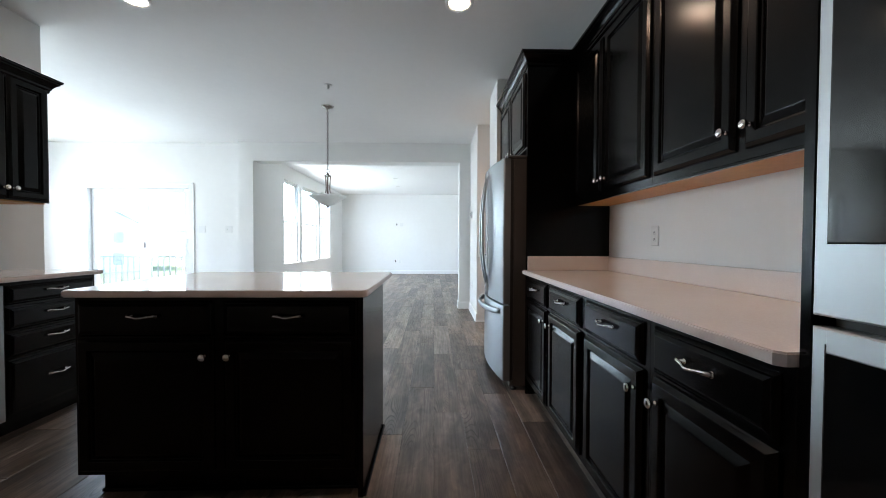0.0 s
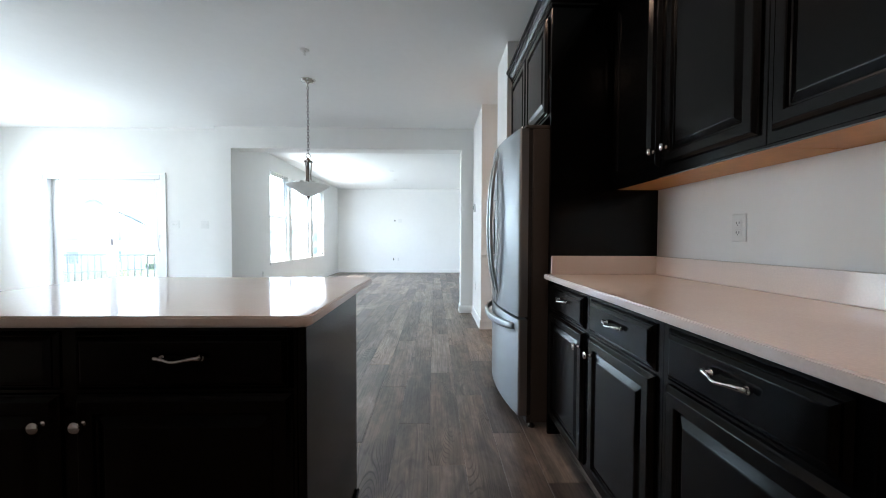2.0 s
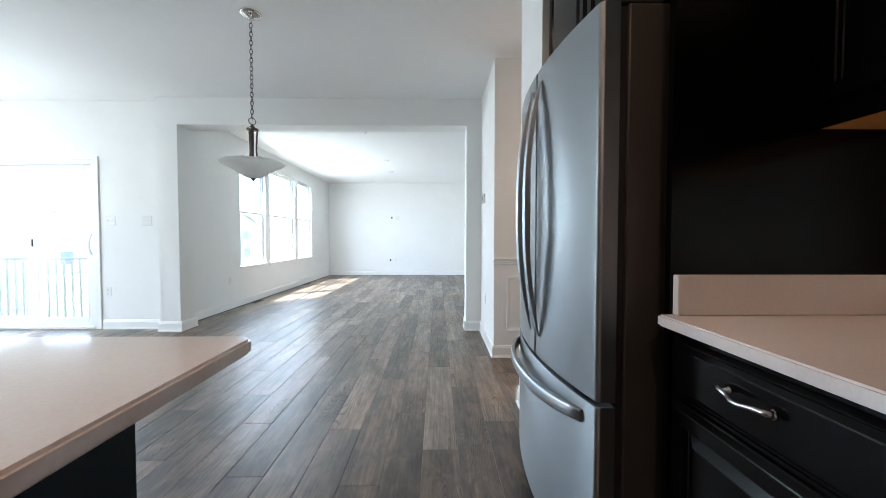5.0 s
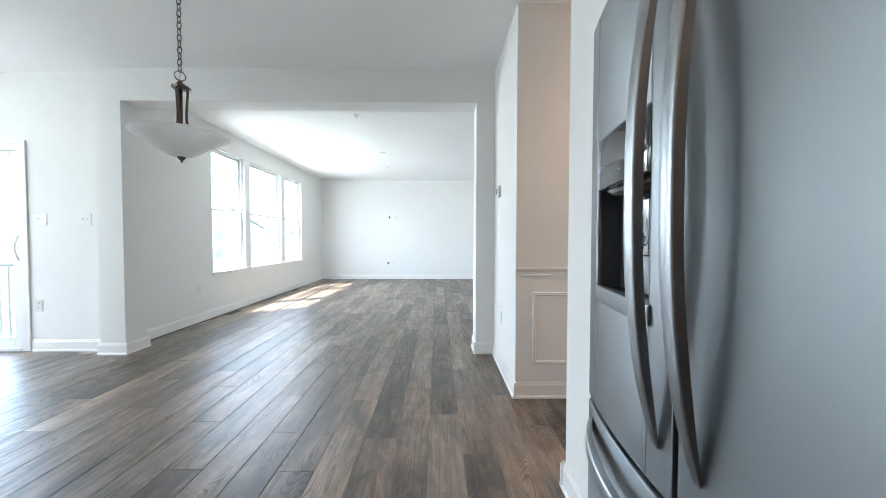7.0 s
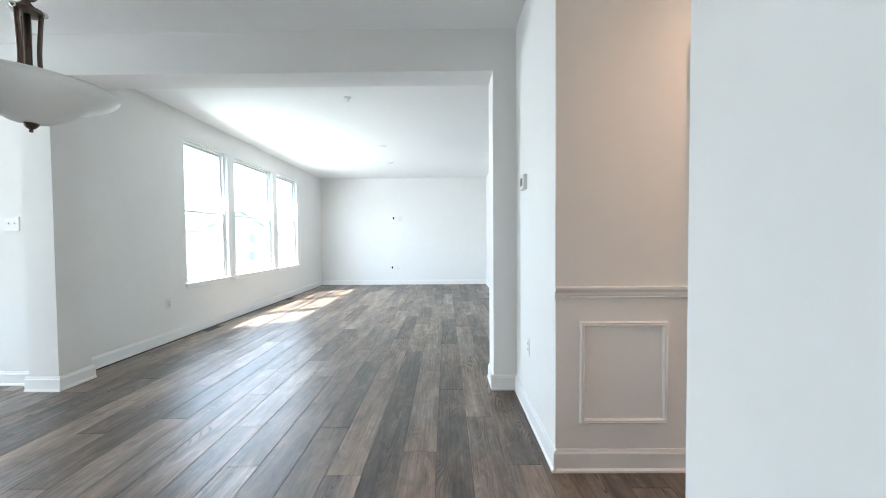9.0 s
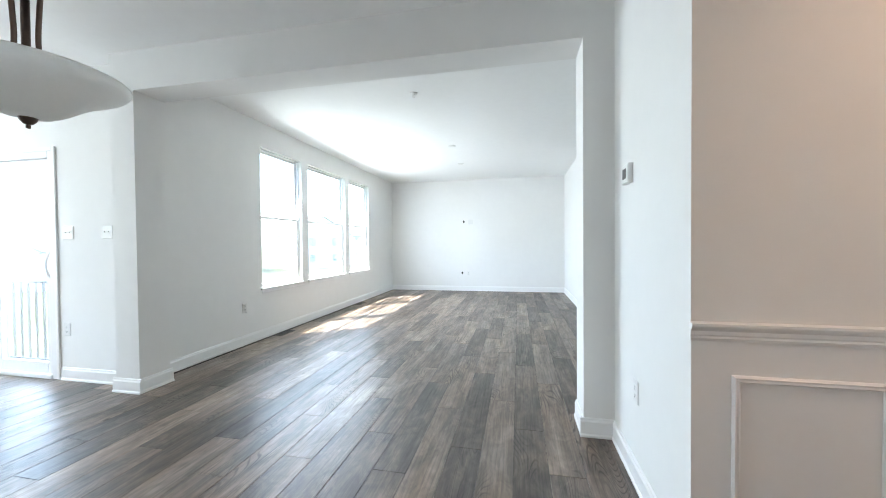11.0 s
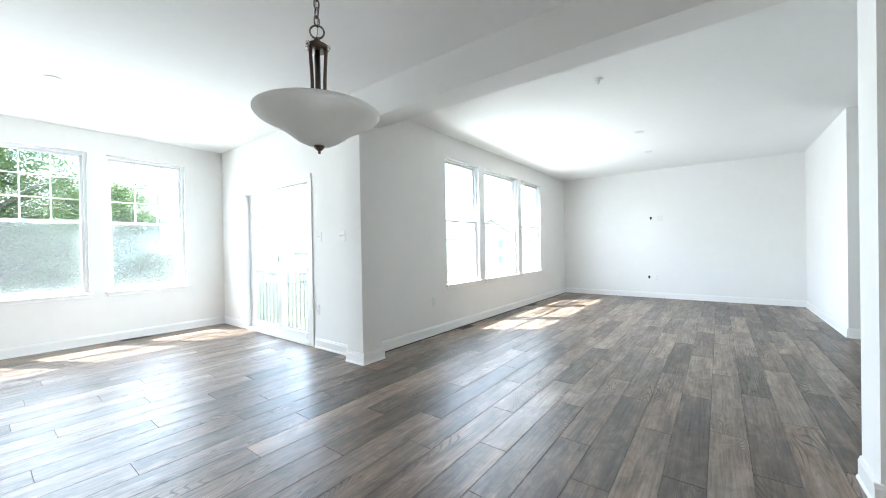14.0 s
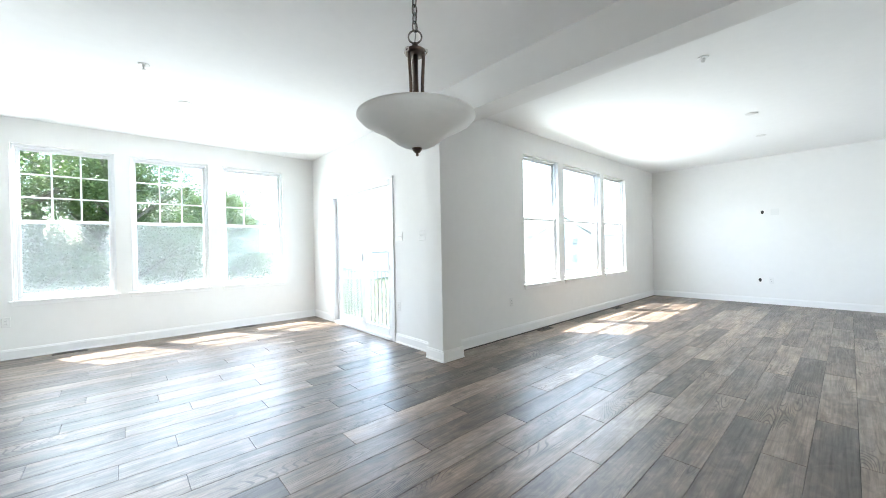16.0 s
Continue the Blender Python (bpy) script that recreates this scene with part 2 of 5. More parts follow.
def add_prism(bm, outline, axis, a, b):
    """Extrudes a closed outline of (u, v) pairs along an axis from a to b. axis x: (u, v) = (y, z); y: (x, z); z: (x, y)."""
    def at(u, v, w):
        return {"x": (w, u, v), "y": (u, w, v), "z": (u, v, w)}[axis]
    lo = [bm.verts.new(at(u, v, a)) for u, v in outline]
    hi = [bm.verts.new(at(u, v, b)) for u, v in outline]
    n = len(outline)
    for i in range(n):
        j = (i + 1) % n
        bm.faces.new((lo[i], lo[j], hi[j], hi[i]))
    bm.faces.new(lo)
    bm.faces.new(hi)
    return bm


def mesh_object(name, bm, material, smooth=False):
    bmesh.ops.recalc_face_normals(bm, faces=bm.faces)
    me = bpy.data.meshes.new(name)
    bm.to_mesh(me)
    bm.free()
    me.materials.append(material)
    return new(name, me)


def part(name, bm, material, parent, label=""):
    """A bmesh in the world's metres as one mesh under a thing or a part."""
    ob = mesh_object(name, bm, material)
    ob.parent = parent
    if parent.type == "EMPTY":
        ob.matrix_parent_inverse = Matrix.Translation(parent.location).inverted()
    return tagged(ob, label) if label else ob


def thing(name, at, label, category, group="", kind=""):
    e = new(name)
    e.empty_display_size = 0.1
    e.location = at
    return tagged(e, label, category, group, kind)


def structure(name, bm, material, label, category):
    return tagged(mesh_object(name, bm, material), label, category, kind="structure")


# ---- the plan ----
H = 2.743
KX, PATIO_Y, PIER_Y, BACK_Y = 1.36, 6.233, 6.11, 12.651
DIN_X, LIV_X, LIV_R = -6.433, -3.086, 1.165
HALL_X, HALL_Y = 0.67, 5.13
DZ, LZ = (0.655, 2.455), (0.635, 2.43)
PATIO = (-5.71, -3.95, 2.045)


def wall_bm(axis, u0, u1, w0, w1, z0, z1, openings=()):
    """A wall along an axis ('x' or 'y') from u0 to u1, w0 to w1 thick, with openings (a, b, bottom, top)."""
    bm = bmesh.new()

    def piece(a, b, lo, hi):
        if b - a > 1e-4 and hi - lo > 1e-4:
            if axis == "x":
                add_box(bm, a, b, w0, w1, lo, hi)
            else:
                add_box(bm, w0, w1, a, b, lo, hi)
    last = u0
    for a, b, lo, hi in sorted(openings):
        piece(last, a, z0, z1)
        piece(a, b, z0, lo)
        piece(a, b, hi, z1)
        last = b
    piece(last, u1, z0, z1)
    return bm


W = "plain painted drywall, light warm grey"
structure("wall_dining_window", wall_bm("y", 1.2, 6.23, DIN_X - 0.16, DIN_X, -0.02, H, [(a, b, *DZ) for a, b in DIN_WIN]), WALL, W + ", with three window openings", "wall")
structure("wall_patio", wall_bm("x", DIN_X - 0.16, -3.13, PATIO_Y, PATIO_Y + 0.15, -0.02, H, [(PATIO[0], PATIO[1], -0.02, PATIO[2])]), WALL, W + ", with a sliding door opening", "wall")
structure("wall_pier", box(-3.13, -2.892, PIER_Y, 6.37, -0.02, H), WALL, W + ", end of the wide opening", "wall")
structure("wall_living_window", wall_bm("y", 6.37, BACK_Y + 0.12, LIV_X - 0.16, LIV_X, -0.02, H, [(a, b, *LZ) for a, b in LIV_WIN]), WALL, W + ", with three window openings", "wall")
structure("wall_living_back", box(LIV_X, 2.4, BACK_Y, BACK_Y + 0.12, -0.02, H), WALL, W + ", with two small cut holes", "wall")
structure("wall_living_right", box(LIV_R, LIV_R + 0.12, 10.085, BACK_Y, -0.02, H), WALL, W, "wall")
structure("wall_living_alcove", box(2.28, 2.4, 6.37, BACK_Y, -0.02, H), WALL, W, "wall")
structure("wall_header", box(-2.892, 0.492, PIER_Y, 6.37, 2.431, H), WALL, W + ", beam over the wide opening", "wall")
structure("wall_jamb", box(0.492, 2.4, PIER_Y, 6.37, -0.02, H), WALL, W + ", end of the wide opening", "wall")
structure("wall_thermostat", box(HALL_X, HALL_X + 0.12, HALL_Y + 0.12, PIER_Y, -0.02, H), WALL, W, "wall")
DOOR = (1.375, 2.137, 2.05)
structure("wall_wainscot", wall_bm("x", HALL_X, 3.1, HALL_Y, HALL_Y + 0.12, -0.02, H, [(DOOR[0], DOOR[1], -0.02, DOOR[2])]), WALL, W + ", white wainscot below a chair rail", "wall")
structure("wall_hall_end", box(3.1, 3.22, 4.2, 6.11, -0.02, H), WALL, W, "wall")
structure("wall_closet", box(0.70, 3.1, 3.735, 4.20, -0.02, H), WALL, W + ", end of a closet beside the refrigerator", "wall")
structure("wall_kitchen_right", box(KX, KX + 0.12, -1.6, 3.735, -0.02, H), WALL, W, "wall")
structure("wall_kitchen_back", box(-3.05, KX + 0.12, -1.72, -1.6, -0.02, H), WALL, W, "wall")
structure("wall_kitchen_left", box(-3.05, -2.93, -1.6, 2.96, -0.02, H), WALL, W, "wall")
structure("wall_dining_back", box(DIN_X - 0.16, -3.05, 1.08, 1.2, -0.02, H), WALL, W, "wall")
bm = bmesh.new()
for b in ((DIN_X - 0.2, 3.2, -1.75, PIER_Y), (LIV_X - 0.2, 2.4, PIER_Y, BACK_Y + 0.2)):
    add_box(bm, b[0], b[1], b[2], b[3], H, H + 0.2)
add_box(bm, DIN_X - 0.2, LIV_X - 0.2, PIER_Y, PATIO_Y + 0.15, H, H + 0.2)
structure("ceiling", bm, CEIL, "flat white painted drywall ceiling", "ceiling")
bm = bmesh.new()
for b in ((DIN_X - 0.16, 3.2, -1.75, PIER_Y), (LIV_X - 0.16, 2.4, PIER_Y, BACK_Y + 0.12), (DIN_X - 0.16, LIV_X - 0.16, PIER_Y, PATIO_Y + 0.15)):
    add_box(bm, b[0], b[1], b[2], b[3], -0.30, -0.007)
floor = structure("floor", bm, JOINT, "grey-brown oak-look vinyl plank floor", "floor")


# ---- baseboards ----
def base_run(x0, y0, x1, y1, nx, ny):
    """A baseboard with a small cap and a shoe along a wall's foot; (nx, ny) points into the room."""
    prof = ((0, 0), (0.021, 0), (0.021, 0.012), (0.014, 0.02), (0.014, 0.092), (0.010, 0.101), (0.008, 0.112), (0, 0.115))
    bm = bmesh.new()
    if nx:
        add_prism(bm, [(x0 + nx * u, v) for u, v in prof], "y", y0, y1)
    else:
        add_prism(bm, [(y0 + ny * u, v) for u, v in prof], "x", x0, x1)
    return tagged(mesh_object("baseboard", bm, TRIM), "white painted wooden baseboard along the wall", "baseboard", kind="structure")


for r in ((DIN_X, 1.2, DIN_X, PATIO_Y, 1, 0), (DIN_X, PATIO_Y, PATIO[0] - 0.05, PATIO_Y, 0, -1), (PATIO[1] + 0.05, PATIO_Y, -3.13, PATIO_Y, 0, -1),
          (-3.151, PIER_Y, -2.871, PIER_Y, 0, -1), (-2.892, PIER_Y, -2.892, 6.391, 1, 0), (-3.13, PIER_Y, -3.13, PATIO_Y, -1, 0), (LIV_X, 6.37, LIV_X, BACK_Y, 1, 0),
          (LIV_X, 6.37, -2.892, 6.37, 0, 1), (LIV_X, BACK_Y, LIV_R, BACK_Y, 0, -1), (LIV_R, 10.085, LIV_R, BACK_Y, -1, 0), (LIV_R, 10.085, LIV_R + .12, 10.085, 0, -1), (2.28, 6.37, 2.28, BACK_Y, -1, 0), (0.492, PIER_Y, 0.492, 6.37, -1, 0),
          (0.471, PIER_Y, HALL_X, PIER_Y, 0, -1), (HALL_X, HALL_Y - 0.021, HALL_X, PIER_Y, -1, 0), (HALL_X - 0.0, HALL_Y, 1.318, HALL_Y, 0, -1),
          (0.70, 3.735, 0.70, 4.221, -1, 0), (0.679, 4.20, 3.1, 4.20, 0, 1), (0.492, 6.37, 2.28, 6.37, 0, 1), (-2.93, 2.74, -2.93, 2.96, 1, 0), (-3.05, 2.96, -2.909, 2.96, 0, 1), (-3.05, 1.2, -3.05, 2.96, -1, 0)):
    base_run(*r)


# ---- windows ----
def window(name, x_in, a, b, z0, z1, grid, label):
    """A double-hung window in a wall that runs along y; x_in is the room's face, outdoors lies at lower x."""
    t = thing(name, (x_in, (a + b) / 2, z0), label, "window", kind="structure")
    f, s = (0.030, 0.032) if grid else (0.022, 0.028)
    xo, xi = x_in - 0.125, x_in - 0.045
    bm = bmesh.new()
    add_box(bm, xo, xi, a, a + f, z0, z1, 0.003)
    add_box(bm, xo, xi, b - f, b, z0, z1, 0.003)
    add_box(bm, xo, xi, a + f, b - f, z1 - f, z1, 0.003)
    add_box(bm, xo, xi, a + f, b - f, z0, z0 + f, 0.003)
    part("window_frame", bm, VINYL, t)
    zm = (z0 + z1) / 2 + 0.01
    for which, lo, hi, xs in (("upper_sash", zm - 0.015, z1 - f, xo + 0.012), ("lower_sash", z0 + f, zm + 0.02, xo + 0.042)):
        bm = bmesh.new()
        ya, yb = a + f, b - f
        add_box(bm, xs, xs + 0.028, ya, ya + s, lo, hi, 0.003)
        add_box(bm, xs, xs + 0.028, yb - s, yb, lo, hi, 0.003)
        add_box(bm, xs, xs + 0.028, ya + s, yb - s, hi - s, hi, 0.003)
        add_box(bm, xs, xs + 0.028, ya + s, yb - s, lo, lo + s, 0.003)
        sash = part(which, bm, VINYL, t)
        pane = part("pane", box(xs + 0.010, xs + 0.016, ya + s - 0.004, yb - s + 0.004, lo + s - 0.004, hi - s + 0.004), GLASS, sash, "clear window glass")
        pane.visible_shadow = False
        if which == "lower_sash":
            part("sash_lock", box(xs + 0.0285, xs + 0.045, (a + b) / 2 - 0.03, (a + b) / 2 + 0.03, hi - 0.02, hi - 0.004, 0.003), PLASTIC, sash)
        if grid and which == "upper_sash":
            for k in (1, 2):
                y = ya + s + (yb - ya - 2 * s) * k / 3
                part("muntin", box(xs + 0.004, xs + 0.022, y - 0.008, y + 0.008, lo + s, hi - s, 0.002), VINYL, sash)
                z = lo + s + (hi - lo - 2 * s) * k / 3
                part("muntin", box(xs + 0.003, xs + 0.023, ya + s, yb - s, z - 0.008, z + 0.008, 0.002), VINYL, sash)
    sc = part("insect_screen", box(xo + 0.002, xo + 0.003, a + f, b - f, z0 + f, zm), SCREEN, t, "fine grey insect screen")
    sc.visible_shadow = False
    e = 0.03
    part("window_sill", box(x_in - 0.045, x_in + 0.028, a - e, b + e, z0 - 0.02, z0 + 0.003, 0.005, 2), TRIM, t)
    part("apron", box(x_in, x_in + 0.013, a - e + 0.015, b + e - 0.015, z0 - 0.062, z0 - 0.02, 0.003), TRIM, t)
    return t


for i, (a, b) in enumerate(DIN_WIN):
    window("window_%d" % (i + 1), DIN_X, a, b, *DZ, True, "white vinyl double-hung window with a nine-pane upper sash")
for i, (a, b) in enumerate(LIV_WIN):
    window("window_%d" % (i + 4), LIV_X, a, b, *LZ, False, "white vinyl double-hung window with plain sashes and a sill")


# ---- floor planks ----
def plank_bm(bm, x0, x1, y0, y1):
    g, e, t = 0.0010, 0.0025, 0.006
    lo = [bm.verts.new(p) for p in ((x0 + g, y0 + g, -t), (x1 - g, y0 + g, -t), (x1 - g, y1 - g, -t), (x0 + g, y1 - g, -t))]
    mid = [bm.verts.new((v.co.x, v.co.y, -0.0011)) for v in lo]
    hi = [bm.verts.new(p) for p in ((x0 + e, y0 + e, 0), (x1 - e, y0 + e, 0), (x1 - e, y1 - e, 0), (x0 + e, y1 - e, 0))]
    for p, q in ((lo, mid), (mid, hi)):
        for i in range(4):
            j = (i + 1) % 4
            bm.faces.new((p[i], p[j], q[j], q[i]))
    bm.faces.new(hi)


def lay_planks():
    pw, pl = 0.1825, 1.22
    rng = random.Random(7)
    full = bpy.data.meshes.new("plank")
    b0 = bmesh.new()
    plank_bm(b0, 0, pw, 0, pl)
    b0.to_mesh(full)
    b0.free()
    full.materials.append(PLANK)
    rest, count, row = bmesh.new(), 0, 0
    x = -0.1105 - 36 * pw
    while x < 3.1:
        c = x + pw / 2
        spans = []
        if c < -3.1:
            spans = [(1.2, 6.26)]
        elif c < 0.75:
            spans = [(-1.6, BACK_Y)]
        elif c < 2.28:
            spans = [(-1.6, 3.8), (4.15, HALL_Y + 0.1), (6.3, BACK_Y)] if c < KX else [(4.15, HALL_Y + 0.1), (6.3, BACK_Y)]
        else:
            spans = [(4.15, HALL_Y + 0.1)]
        y = -1.6 - pl * ((row * 0.37 + rng.uniform(-0.08, 0.08)) % 1.0)
        while y < BACK_Y:
            for s0, s1 in spans:
                a, b = max(y, s0), min(y + pl, s1)
                if b - a < 0.02:
                    continue
                near = -4.4 < c < 1.2 and 0.9 < (a + b) / 2 < 9.8
                if near and count < 300:
                    if b - a > pl - 1e-6:
                        ob = new("plank", full)
                    else:
                        bm = bmesh.new()
                        plank_bm(bm, 0, pw, 0, b - a)
                        me = bpy.data.meshes.new("plank")
                        bm.to_mesh(me)
                        bm.free()
                        me.materials.append(PLANK)
                        ob = new("plank", me)
                    ob.location = (x, a, 0)
                    ob.parent = floor
                    count += 1
                else:
                    plank_bm(rest, x, x + pw, a, b)
            y += pl
        x += pw
        row += 1
    ob = mesh_object("far_planks", rest, PLANK)
    ob.parent = floor
    tagged(ob, "grey-brown oak-look vinyl planks", kind="stuff")


# ---- more materials ----
ESPRESSO = mat("espresso_stained_wood", (0.0013, 0.0012, 0.0012), 0.19, spec=0.18, grain=(3.0, 0.12, 45.0, 0.10))
MAPLE = mat("raw_maple_veneer", (0.52, 0.235, 0.06), 0.5, grain=(2.0, 0.08, 30.0, 0.06))
QUARTZ = mat("cream_quartz", (0.70, 0.635, 0.605), 0.09, spec=0.5, grain=(6.0, 0.02, 160.0, 0.035))
NICKEL = mat("brushed_nickel", (0.74, 0.72, 0.70), 0.17, metal=1.0, grain=(20.0, 0.06, 90.0, 0.05))
PEWTER = mat("dark_pewter", (0.26, 0.24, 0.23), 0.25, metal=1.0, grain=(20.0, 0.06, 90.0, 0.05))
BRONZE = mat("dark_bronze", (0.17, 0.135, 0.115), 0.32, metal=0.9, grain=(15.0, 0.1, 70.0, 0.08))
BLACK_GLASS = mat("black_glass", (0.008, 0.009, 0.010), 0.06, spec=0.6, grain=(3.0, 0.1, 20.0, 0.05))
GASKET = mat("black_rubber", (0.012, 0.012, 0.013), 0.6, grain=(20.0, 0.1, 60.0, 0.1))
CASE = mat("dark_grey_enamel", (0.055, 0.050, 0.047), 0.42, spec=0.4, grain=(8.0, 0.05, 160.0, 0.08), bump=(400.0, 0.1, 0.001))
PRINT = mat("pale_print", (0.45, 0.47, 0.48), 0.5, grain=(20.0, 0.02, 60.0, 0.02))


def steel_material(name, colour, r0, r1):
    m = mat(name, colour, r0, metal=1.0)
    nt = m.node_tree
    b = nt.nodes["Principled BSDF"]
    geo = nt.nodes.new("ShaderNodeNewGeometry")
    sc = nt.nodes.new("ShaderNodeVectorMath")
    sc.operation = "MULTIPLY"
    sc.inputs[1].default_value = (6.0, 3.0, 700.0)
    nt.links.new(geo.outputs["Position"], sc.inputs[0])
    n = nt.nodes.new("ShaderNodeTexNoise")
    n.inputs["Scale"].default_value, n.inputs["Detail"].default_value = 1.0, 3.0
    nt.links.new(sc.outputs[0], n.inputs["Vector"])
    r = nt.nodes.new("ShaderNodeMapRange")
    r.inputs["To Min"].default_value, r.inputs["To Max"].default_value = r0, r1
    nt.links.new(n.outputs["Fac"], r.inputs["Value"])
    nt.links.new(r.outputs[0], b.inputs["Roughness"])
    tan = nt.nodes.new("ShaderNodeCombineXYZ")
    tan.inputs[2].default_value = 1.0
    nt.links.new(tan.outputs[0], b.inputs["Tangent"])
    b.inputs["Anisotropic"].default_value = 0.82
    bp = nt.nodes.new("ShaderNodeBump")
    bp.inputs["Strength"].default_value, bp.inputs["Distance"].default_value = 0.06, 0.0006
    nt.links.new(n.outputs["Fac"], bp.inputs["Height"])
    nt.links.new(bp.outputs[0], b.inputs["Normal"])
    return m


STEEL = steel_material("brushed_stainless_steel", (0.285, 0.302, 0.318), 0.40, 0.47)
OVEN_STEEL = steel_material("bright_stainless_steel", (0.47, 0.49, 0.50), 0.34, 0.42)
SATIN = mat("satin_stainless_steel", (0.42, 0.445, 0.47), 0.38, metal=1.0, grain=(8.0, 0.04, 120.0, 0.05))
CAVITY = mat("dark_brushed_metal", (0.19, 0.19, 0.20), 0.36, metal=0.9, grain=(10.0, 0.05, 120.0, 0.06))


def glow(name, colour, strength):
    m = bpy.data.materials.new(name)
    m.use_nodes = True
    b = m.node_tree.nodes["Principled BSDF"]
    b.inputs["Base Color"].default_value = (0.8, 0.8, 0.8, 1)
    b.inputs["Emission Color"].default_value = (*colour, 1)
    b.inputs["Emission Strength"].default_value = strength
    return m


# ---- cabinet fronts ----
def facing(way, plane):
    """Maps (u, v, w) to the world: u along the front, v up, w out of it. way: the direction that the front looks in."""
    return {"-x": Matrix(((0, 0, -1, plane), (1, 0, 0, 0), (0, 1, 0, 0), (0, 0, 0, 1))),
            "+x": Matrix(((0, 0, 1, plane), (1, 0, 0, 0), (0, 1, 0, 0), (0, 0, 0, 1))),
            "-y": Matrix(((1, 0, 0, 0), (0, 0, -1, plane), (0, 1, 0, 0), (0, 0, 0, 1)))}[way]


def nested(m, u0, u1, v0, v1, rings):
    """Nested rectangles (inset, height), joined into one moulded panel."""
    bm, last = bmesh.new(), None
    for inset, w in rings:
        ring = [bm.verts.new(m @ Vector(p)) for p in ((u0 + inset, v0 + inset, w), (u1 - inset, v0 + inset, w), (u1 - inset, v1 - inset, w), (u0 + inset, v1 - inset, w))]
        if last is None:
            bm.faces.new(ring)
        else:
            for i in range(4):
                j = (i + 1) % 4
                bm.faces.new((last[i], last[j], ring[j], ring[i]))
        last = ring
    bm.faces.new(last)
    return bm


DOOR_RINGS = ((0, 0.001), (0, 0.006), (0.004, 0.0085), (0.013, 0.0190), (0.016, 0.020), (0.046, 0.020), (0.049, 0.0165), (0.052, 0.0095), (0.056, 0.0085), (0.058, 0.0085), (0.080, 0.0185), (0.084, 0.0195))
DRAWER_RINGS = ((0, 0.001), (0, 0.004), (0.009, 0.0105), (0.0115, 0.0105), (0.0125, 0.0130), (0.0225, 0.0195), (0.026, 0.020))


def knob_bm(m, u, v, w):
    prof = ((0.008, 0), (0.0085, 0.002), (0.005, 0.004), (0.0045, 0.012), (0.008, 0.016), (0.0145, 0.019), (0.016, 0.023), (0.0145, 0.027), (0.009, 0.0295), (0.0, 0.030))
    return add_lathe(bmesh.new(), prof, m @ Matrix.Translation((u, v, w)), 18)


def pull_bm(m, u, v, w, span=0.096):
    """A wavy bow pull with flared ends."""
    bm = bmesh.new()
    pts, rad = [], []
    n = 18
    for i in range(n + 1):
        s = i / n * 2 - 1
        out = 0.006 + 0.022 * (1 - s ** 4) + 0.004 * math.cos(s * 6.0)
        pts.append(m @ Vector((u + s * span * 0.62, v - 0.0025 * math.cos(s * 3.6), w + out)))
        rad.append(0.0042 + 0.0032 * abs(s) ** 3 + (0.0012 if abs(abs(s) - 0.55) < 0.08 else 0))
    add_tube(bm, pts, rad, 8)
    for s in (-1, 1):
        add_lathe(bm, ((0.0085, 0), (0.0085, 0.002), (0.0055, 0.004), (0.005, 0.016)), m @ Matrix.Translation((u + s * span / 2, v, w)), 12)
        add_lathe(bm, ((0.0, -0.005), (0.0055, -0.004), (0.008, 0.0), (0.0055, 0.004), (0.0, 0.005)), m @ Matrix.Translation((u + s * span * 0.62, v + 0.001, w + 0.010)), 12)
    return bm


def door_part(parent, m, u0, u1, v0, v1, knob=None):
    d = part("door", nested(m, u0, u1, v0, v1, DOOR_RINGS), ESPRESSO, parent)
    if knob:
        part("knob", knob_bm(m, knob[0], knob[1], 0.020), NICKEL, d, "brushed nickel round knob")
    return d


def drawer_part(parent, m, u0, u1, v0, v1):
    d = part("drawer_front", nested(m, u0, u1, v0, v1, DRAWER_RINGS), ESPRESSO, parent)
    part("pull", pull_bm(m, (u0 + u1) / 2, (v0 + v1) / 2 + 0.012, 0.020), NICKEL, d, "wavy brushed nickel bow pull")
    return d


def crown_bm(m, u0, u1, v, ret=0.0, end0=False, end1=True, depth=0.3):
    """A crown moulding along a front at height v; ret: how far it returns at an end."""
    prof = ((-0.002, -0.012), (0.005, -0.012), (0.008, -0.004), (0.008, 0.008), (0.013, 0.012), (0.016, 0.024), (0.026, 0.040), (0.038, 0.052), (0.044, 0.056), (0.044, 0.064), (0.054, 0.070), (0.056, 0.085), (-0.002, 0.085))
    bm = bmesh.new()
    lo = [bm.verts.new(m @ Vector((u0 - (w if end0 else 0), v + h, w))) for w, h in prof]
    hi = [bm.verts.new(m @ Vector((u1 + (w if end1 else 0), v + h, w))) for w, h in prof]
    for i in range(len(prof)):
        j = (i + 1) % len(prof)
        bm.faces.new((lo[i], lo[j], hi[j], hi[i]))
    for e, ring, sgn in ((end0, lo, -1), (end1, hi, 1)):
        if e:
            u = u0 if sgn < 0 else u1
            back = [bm.verts.new(m @ Vector((u + sgn * w, v + h, -depth))) for w, h in prof]
            for i in range(len(prof)):
                j = (i + 1) % len(prof)
                bm.faces.new((ring[i], ring[j], back[j], back[i]))
            bm.faces.new(back)
        else:
            bm.faces.new(ring)
    return bm


